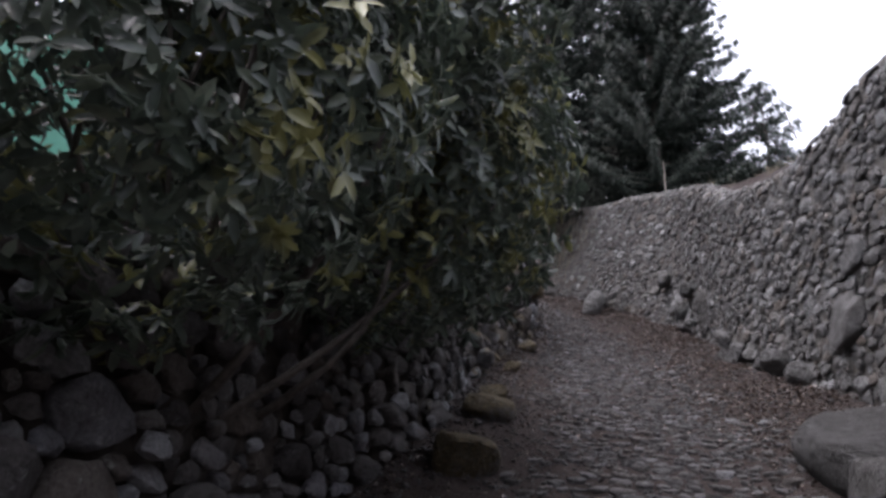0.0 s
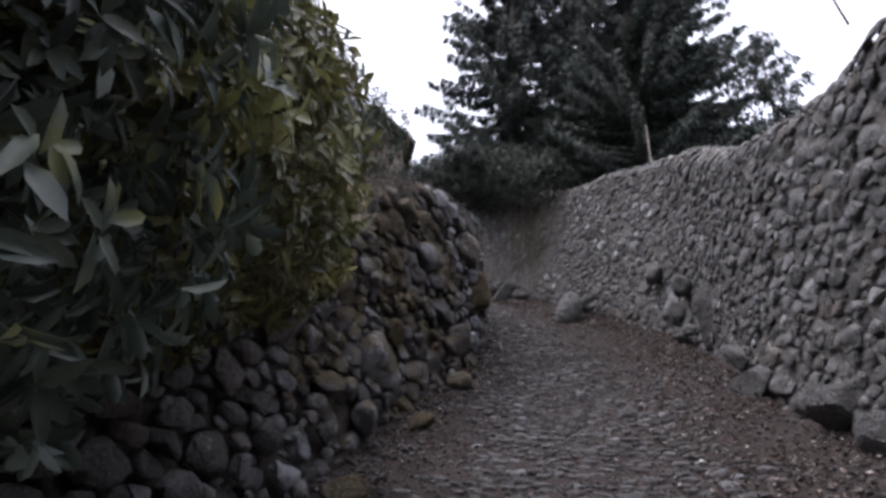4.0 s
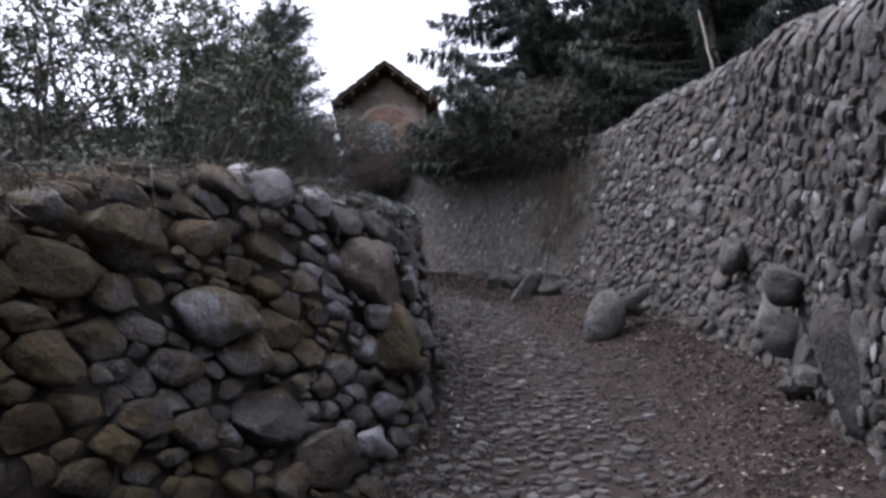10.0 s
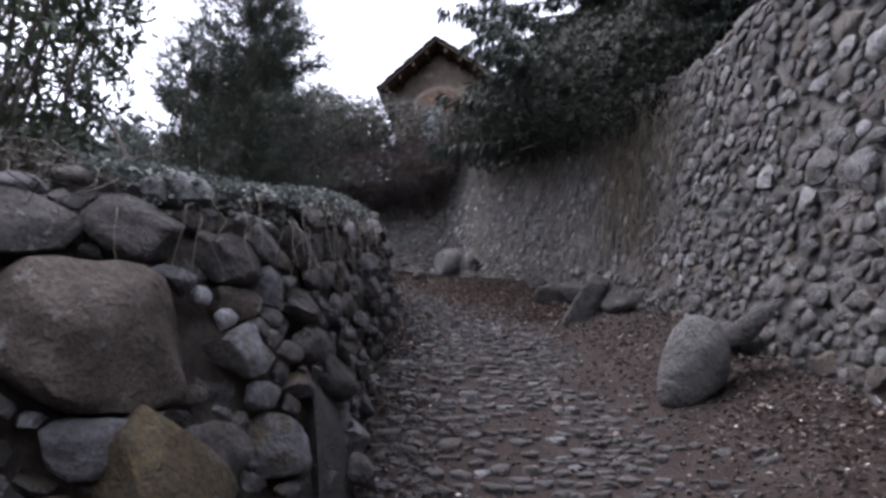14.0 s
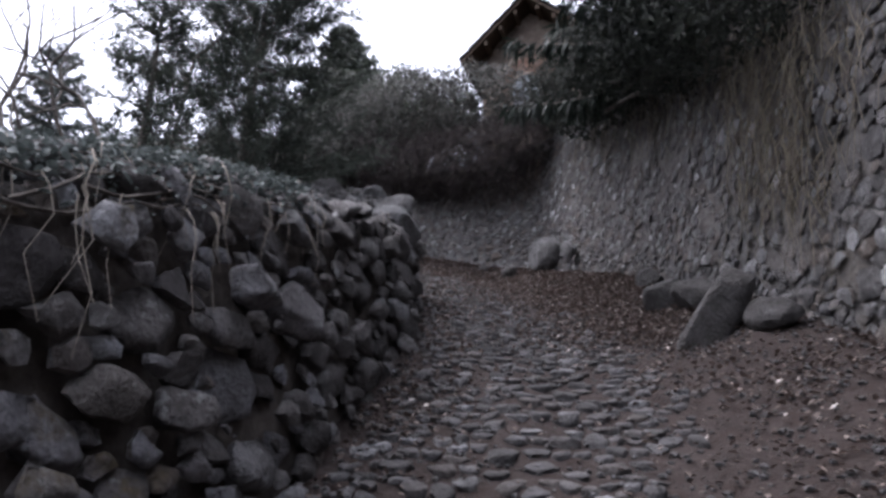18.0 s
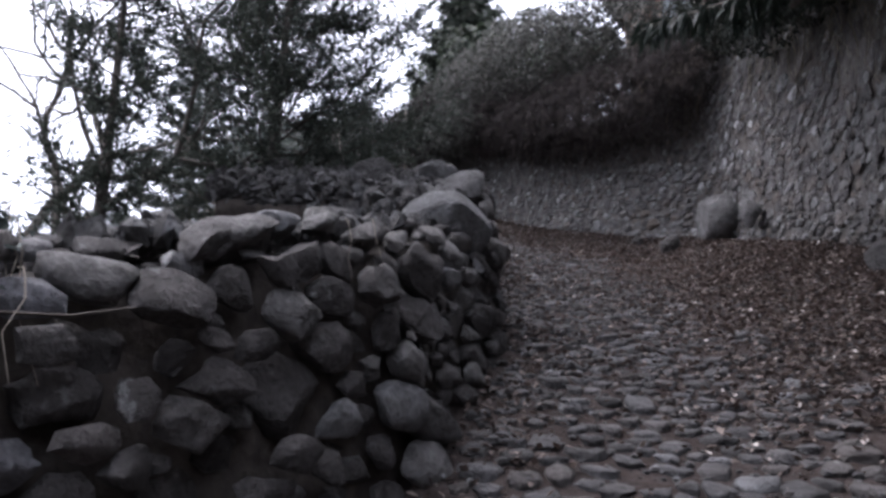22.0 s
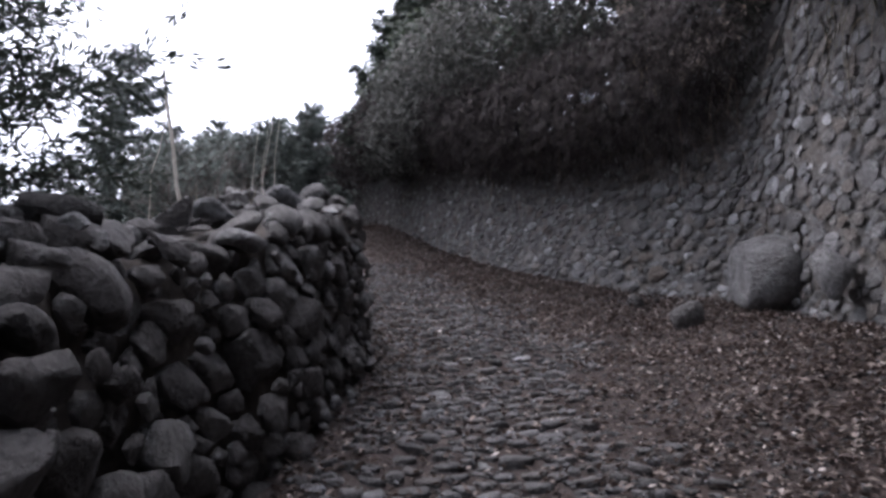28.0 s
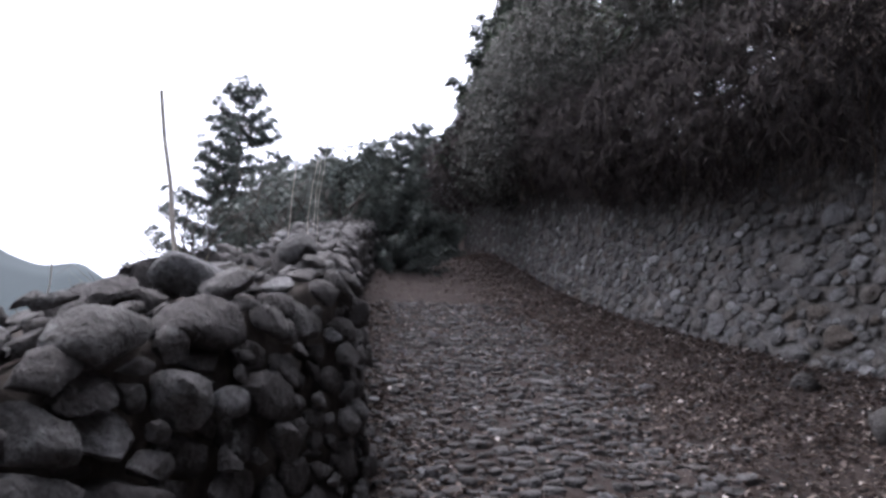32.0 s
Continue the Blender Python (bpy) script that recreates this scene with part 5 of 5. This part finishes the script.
shrub("evergreen_thicket", "tall leafy evergreen thicket above the bramble bank", [(-6.9, 26.8, 16.6, 1.1), (-5.4, 26.8, 16.0, 1.0), (-8.1, 27.0, 17.4, 1.2), (-9.4, 27.2, 18.3, 1.3), (-10.5, 27.6, 19.2, 1.3), (-11.4, 28.0, 18.4, 1.4), (-10.0, 27.8, 20.2, 1.0), (-12.4, 28.4, 19.4, 1.2), (-8.0, 27.9, 18.6, 1.1), (-6.4, 27.9, 17.6, 1.0)], (-8.6, 27.8, 15.2), M_OAK, 104, density=75, count=5, length=0.12, ratio=0.36, stems=40, shell=0.7)
shrub("evergreen_thicket", "dark evergreen undergrowth below the spruces", [(0.8, 23.0, 14.1, 1.0), (2.0, 22.2, 14.0, 1.1), (-0.2, 24.6, 14.3, 0.8)], (2.0, 21.6, 12.2), M_HEDGE, 105, density=90, count=5, length=0.1, ratio=0.36, full=False)
rng = np.random.default_rng(111)
for n, tone, lo, hi, thick, seed, label in ((1300, M_BRAMBLE, 0.5, 1.5, 0.005, 112, "dark dry bramble stems hanging in a curtain under the vines"), (170, M_DRY, 0.5, 1.3, 0.005, 117, "pale dry bramble stems hanging down over the wall")):
    p, o = wall_points(right_face, rng, n, RU(-1.7, 23.8), RU(-8.8, 26.5), 0.0, 0.1, 0.35, 1.15)
    p[:, 2] = path_height(p[:, 0], p[:, 1]) + rng.uniform(2.5, 3.8, len(p))
    hanging("bramble", label, p, o * 0.15, seed, tone, lo, hi, thick, 1.2, 0.12)
p, o = wall_points(right_face, rng, 110, RU(-2.4, 24.2), RU(-12.0, 27.8), 0.0, 0.1, -0.6, 1.0)
p[:, 2] = path_height(p[:, 0], p[:, 1]) + rng.uniform(3.6, 5.1, len(p))
hanging("bramble_shoot", "thin bare shoots arching out of the vine thicket", p, o * 0.5 + [0, 0, 0.9], 116, M_DRY, 0.5, 1.2, 0.005, 0.35, 0.45)
p, o = wall_points(right_face, rng, 260, RU(3.4, 16.3), RU(-1.0, 23.2), -0.9, -0.1, 0.0, 0.1)
hanging("dry_grass_fringe", "dry tan grass hanging from the top of the wall", p, o * 0.3, 113, M_GRASS, 0.4, 1.0, 0.006, 1.2, 0.15, "grass")
p, o = wall_points(right_face, rng, 240, RU(2.9, 17.2), RU(2.2, 18.7), -1.9, -0.4, 0.0, 0.1)
hanging("dry_grass_fringe", "dry tan grass clinging to the plastered wall", p, o * 0.3, 114, M_GRASS, 0.3, 0.9, 0.006, 1.2, 0.15, "grass")

# ivy and bare roots on the dry-stone wall
u0, u1 = LU(1.2, 11.6), LU(0.75, 15.0)
n = 12000
u = rng.uniform(u0, u1, n)
h = left_face.height(u)
v_ = h + rng.uniform(-0.03, 0.6, n) - 0.06 * (rng.uniform(0, 1, n) < 0.25) * rng.uniform(0, 2, n)
q = left_face.put(u, v_, rng.uniform(0.03, 0.1, n))
up = np.stack([rng.normal(0.3, 0.5, n), rng.normal(0, 0.5, n), np.full(n, 0.9)], 1)
size = rng.uniform(0.014, 0.034, n)
ivy = thing("ivy", "grey-green ivy matted over the top of the dry-stone wall", "ivy", "hanging growth", tuple(q.mean(0)))
lv, lf = leaves(q - q.mean(0), around(rng, n) * [1, 1, 0.5], up, size, size * 0.95, 0.15, 0.1, True)
part("foliage", lv, lf, M_IVY, ivy)
vines = []
for k in range(26):
    uu = np.linspace(0, rng.uniform(0.5, 1.3), 8) + rng.uniform(u0, u1 - 1.0)
    vv = left_face.height(uu) + rng.uniform(-0.1, 0.4) + np.cumsum(rng.normal(0, 0.03, 8))
    vines.append(tube(left_face.put(uu, vv, 0.05) - q.mean(0), np.linspace(0.007, 0.003, 8), 4))
tagged(part("stemwork", *gather(vines), M_BARK, ivy), kind="stuff")
p, o = wall_points(left_face, rng, 75, u0, u1, -0.15, 0.1, 0.04, 0.1)
hanging("bare_root", "thin pale roots hanging down the dry-stone wall", p, o * 0.35, 115, M_TWIG, 0.08, 0.34, 0.0028, 1.5, 0.2, "root")
for x, y, l in ((0.85, 10.5, 0.75), (0.62, 9.8, 0.45), (1.1, 11.2, 0.7), (1.36, 12.6, 0.6), (1.2, 13.5, 0.7), (1.0, 14.1, 0.8), (1.28, 13.0, 0.6), (0.3, 15.9, 0.3), (0.15, 16.1, 0.3)):
    k = left_face.at(x, y)
    s0 = left_face.put(k, left_face.height(k), 0.1)
    o0 = np.array([np.interp(k, left_face.run, left_face.n[:, 0]), np.interp(k, left_face.run, left_face.n[:, 1]), 0])
    hanging("bare_root", "long pale root trailing down the dry-stone wall", [s0], [o0 * 0.4], int(100 * y), M_TWIG, l * 0.5, l * 0.6, 0.0034, 1.5, 0.15, "root")
n = 900
u = rng.uniform(LU(0.3, 8.6), LU(1.25, 11.7), n)
q = left_face.put(u, left_face.height(u) + rng.uniform(-0.1, 0.6, n), rng.uniform(0.04, 0.12, n))
t_ = np.cumsum(np.stack([around(rng, n) * [0.09, 0.09, 0.03] for _ in range(3)], 0), 0)
tw = [tube([q[k], q[k] + t_[0, k], q[k] + t_[1, k] + [0, 0, -0.03], q[k] + t_[2, k] + [0, 0, -0.06]], [0.004, 0.004, 0.003, 0.002], 3) for k in range(n)]
tagged(part("dry_twig_mat", *gather(tw), M_MAT), "mat of dry grey twigs on top of the dry-stone wall", "twigs", kind="stuff")

# loose rubble along the broken top of the dry-stone wall
n = 4200
u = rng.uniform(LU(0.62, 15.2), LU(-1.2, 18.5), n)
q = left_face.put(u, left_face.height(u) + rng.uniform(0.1, 1.85, n), 0.03)
k = rng.uniform(LU(0.62, 15.2), LU(-2.6, 19.7), 2400)
out = rng.uniform(1.3, 3.6, len(k))
sx, sy = (np.interp(k, left_face.run, left_face.p[:, c]) - out * np.interp(k, left_face.run, left_face.n[:, c]) for c in (0, 1))
q = np.concatenate([q, np.stack([sx, sy, height_at(sx, sy) + 0.02], 1)])
n = len(q)
unit, tri = ball_stone(np.random.default_rng(3), 1.0, 1, 0.25)
rubble = []
for k in range(n):
    m = Euler(rng.uniform(0, 6.28, 3)).to_matrix()
    r = 0.022 + 0.085 * rng.uniform() ** 2.2
    rubble.append((unit * [1, 0.8, 0.6] @ np.array(m).T * r + q[k], tri))
tagged(part("wall_rubble", *gather(rubble), M_RUBBLE, crease=35), "small broken stones heaped on the wall top", "rubble", kind="stuff")


# ---- poles, sticks and the green shelter ----
def pole(name, label, at, tip, r, mat, bends=0.003, group="poles"):
    rng = np.random.default_rng(int(abs(at[0] * 1000)))
    d = np.array(tip) - np.array(at)
    u = np.linspace(0, 1, 7)
    pts = d[None] * u[:, None] + rng.normal(0, bends, (7, 3)) * (u * (1 - u) * 4)[:, None]
    ob = part(name, *tube(pts, np.linspace(r, r * 0.7, 7), 7), mat)
    ob.location = at
    return tagged(ob, label, "pole", group)


pole("wooden_stake", "thin pale stake leaning on top of the rubble wall", (4.5, 13.75, 9.15), (4.43, 13.6, 9.85), 0.015, M_POLE)
pole("wooden_stake", "thin dark stake leaning on top of the rubble wall", (3.66, 6.55, 5.95), (3.58, 6.56, 6.3), 0.009, M_WOOD)
pole("dead_sapling", "bare dead sapling standing behind the dry-stone wall", (-5.98, 20.45, gh(-5.98, 20.45) - 0.2), (-5.89, 19.87, 13.25), 0.024, M_POLE, 0.012)
for x, y, h in ((-6.9, 21.6, 2.2), (-7.7, 22.0, 2.4), (-5.4, 20.9, 1.9), (-4.4, 19.4, 1.4), (-8.4, 22.2, 2.4)):
    pole("dry_stalk", "thin dry stalk behind the dry-stone wall", (x, y, gh(x, y) - 0.1), (x + 0.1, y, gh(x, y) + h), 0.0045, M_POLE, 0.02, "dry stalks")


def grass_tufts(name, label, places, seed, lo, hi, count=26):
    rng = np.random.default_rng(seed)
    base, along, ln = [], [], []
    for x, y, z in places:
        b = np.array([x, y, z]) + rng.normal(0, 0.07, (count, 3)) * [1, 1, 0.1]
        base.append(b)
        along.append(np.stack([rng.normal(0, 0.35, count), rng.normal(0, 0.35, count), np.ones(count)], 1))
        ln.append(rng.uniform(lo, hi, count))
    base, along, ln = np.concatenate(base), np.concatenate(along), np.concatenate(ln)
    v, f = leaves(base, along, around(rng, len(base)), ln, 0.012, 0.2, 0.25)
    tagged(part(name, v, f, M_GRASS), label, "grass", kind="stuff")


pl = []
for k in range(70):
    d_ = rng.uniform(0.9, 2.4)
    m = rng.integers(200, len(LEFT) - 20)
    t = LEFT[m + 1, :2] - LEFT[m - 1, :2]
    t /= np.linalg.norm(t)
    x, y = LEFT[m, 0] - t[1] * d_, LEFT[m, 1] + t[0] * d_
    if not 14.4 < y < 20.0:
        pl.append((x, y, gh(x, y)))
hx, hy = rng.uniform(-28, 22, 5200), rng.uniform(-6, 46, 5200)
hr, hl = beside(RIGHT, hx, hy)[0], -beside(LEFT, hx, hy)[0]
hk = (hr > 2.2) | (hl > 2.6)
hz = height_at(hx, hy)
grass_tufts("slope_grass", "short dry grass over the slopes beyond the walls", list(zip(hx[hk], hy[hk], hz[hk])), 122, 0.12, 0.35, 14)
grass_tufts("dry_grass", "tall dry grass behind the dry-stone wall", pl, 121, 0.4, 1.1)
for k, (x, y) in enumerate(((-7.0, 20.9), (-9.4, 22.2), (-12.0, 23.6), (-1.9, 14.0), (-2.2, 11.0), (-3.2, 10.6))):
    rng_b = np.random.default_rng(200 + k)
    b_ob = thing("bare_bush", "leafless twiggy grey bush behind the dry-stone wall", "bush", "bare bushes", (x, y, gh(x, y) - 0.1))
    for _ in range(5):
        a_ = rng_b.uniform(0, 6.28)
        tt, _tips = limbs(rng_b, (0, 0, 0), (0.5 * math.cos(a_), 0.5 * math.sin(a_), 1), 0.75, 0.014, 4, 0.6, 0.05, 2)
        part("branch", *gather(tt), M_BARK, b_ob)


def shelter(at):
    ob = thing("green_shelter", "shelter of stretched green tarpaulin on posts among the shrubs", "shelter", "", at)
    u, v = np.meshgrid(np.linspace(-2.2, 2.2, 20), np.linspace(-1, 1, 14))
    z = 0.35 * v + 0.08 * np.sin(u * 2.1) - 0.1 * (1 - v * v) + 0.12 * u * -1
    top = np.stack([u, v * 0.9, z + 1.7], -1).reshape(-1, 3)
    wall_ = np.stack([u, np.full_like(u, -0.92) + 0.05 * np.sin(u * 4), (v + 1) * 0.75 + 0.12 * u * -1 - 0.2], -1).reshape(-1, 3)
    i_, j_ = np.meshgrid(np.arange(19), np.arange(13))
    a_ = (j_ * 20 + i_).ravel()
    f = np.stack([a_, a_ + 1, a_ + 21, a_ + 20], 1)
    part("roof_sheet", top, f, M_GREEN, ob)
    part("side_sheet", wall_, f, M_GREEN, ob)
    for x in (-2.1, 2.1):
        for y in (-0.85, 0.85):
            part("post", *tube([(x, y, -1.2), (x, y, 1.8)], 0.04, 7), M_WOOD, ob)


shelter((-5.9, 6.4, 5.0))
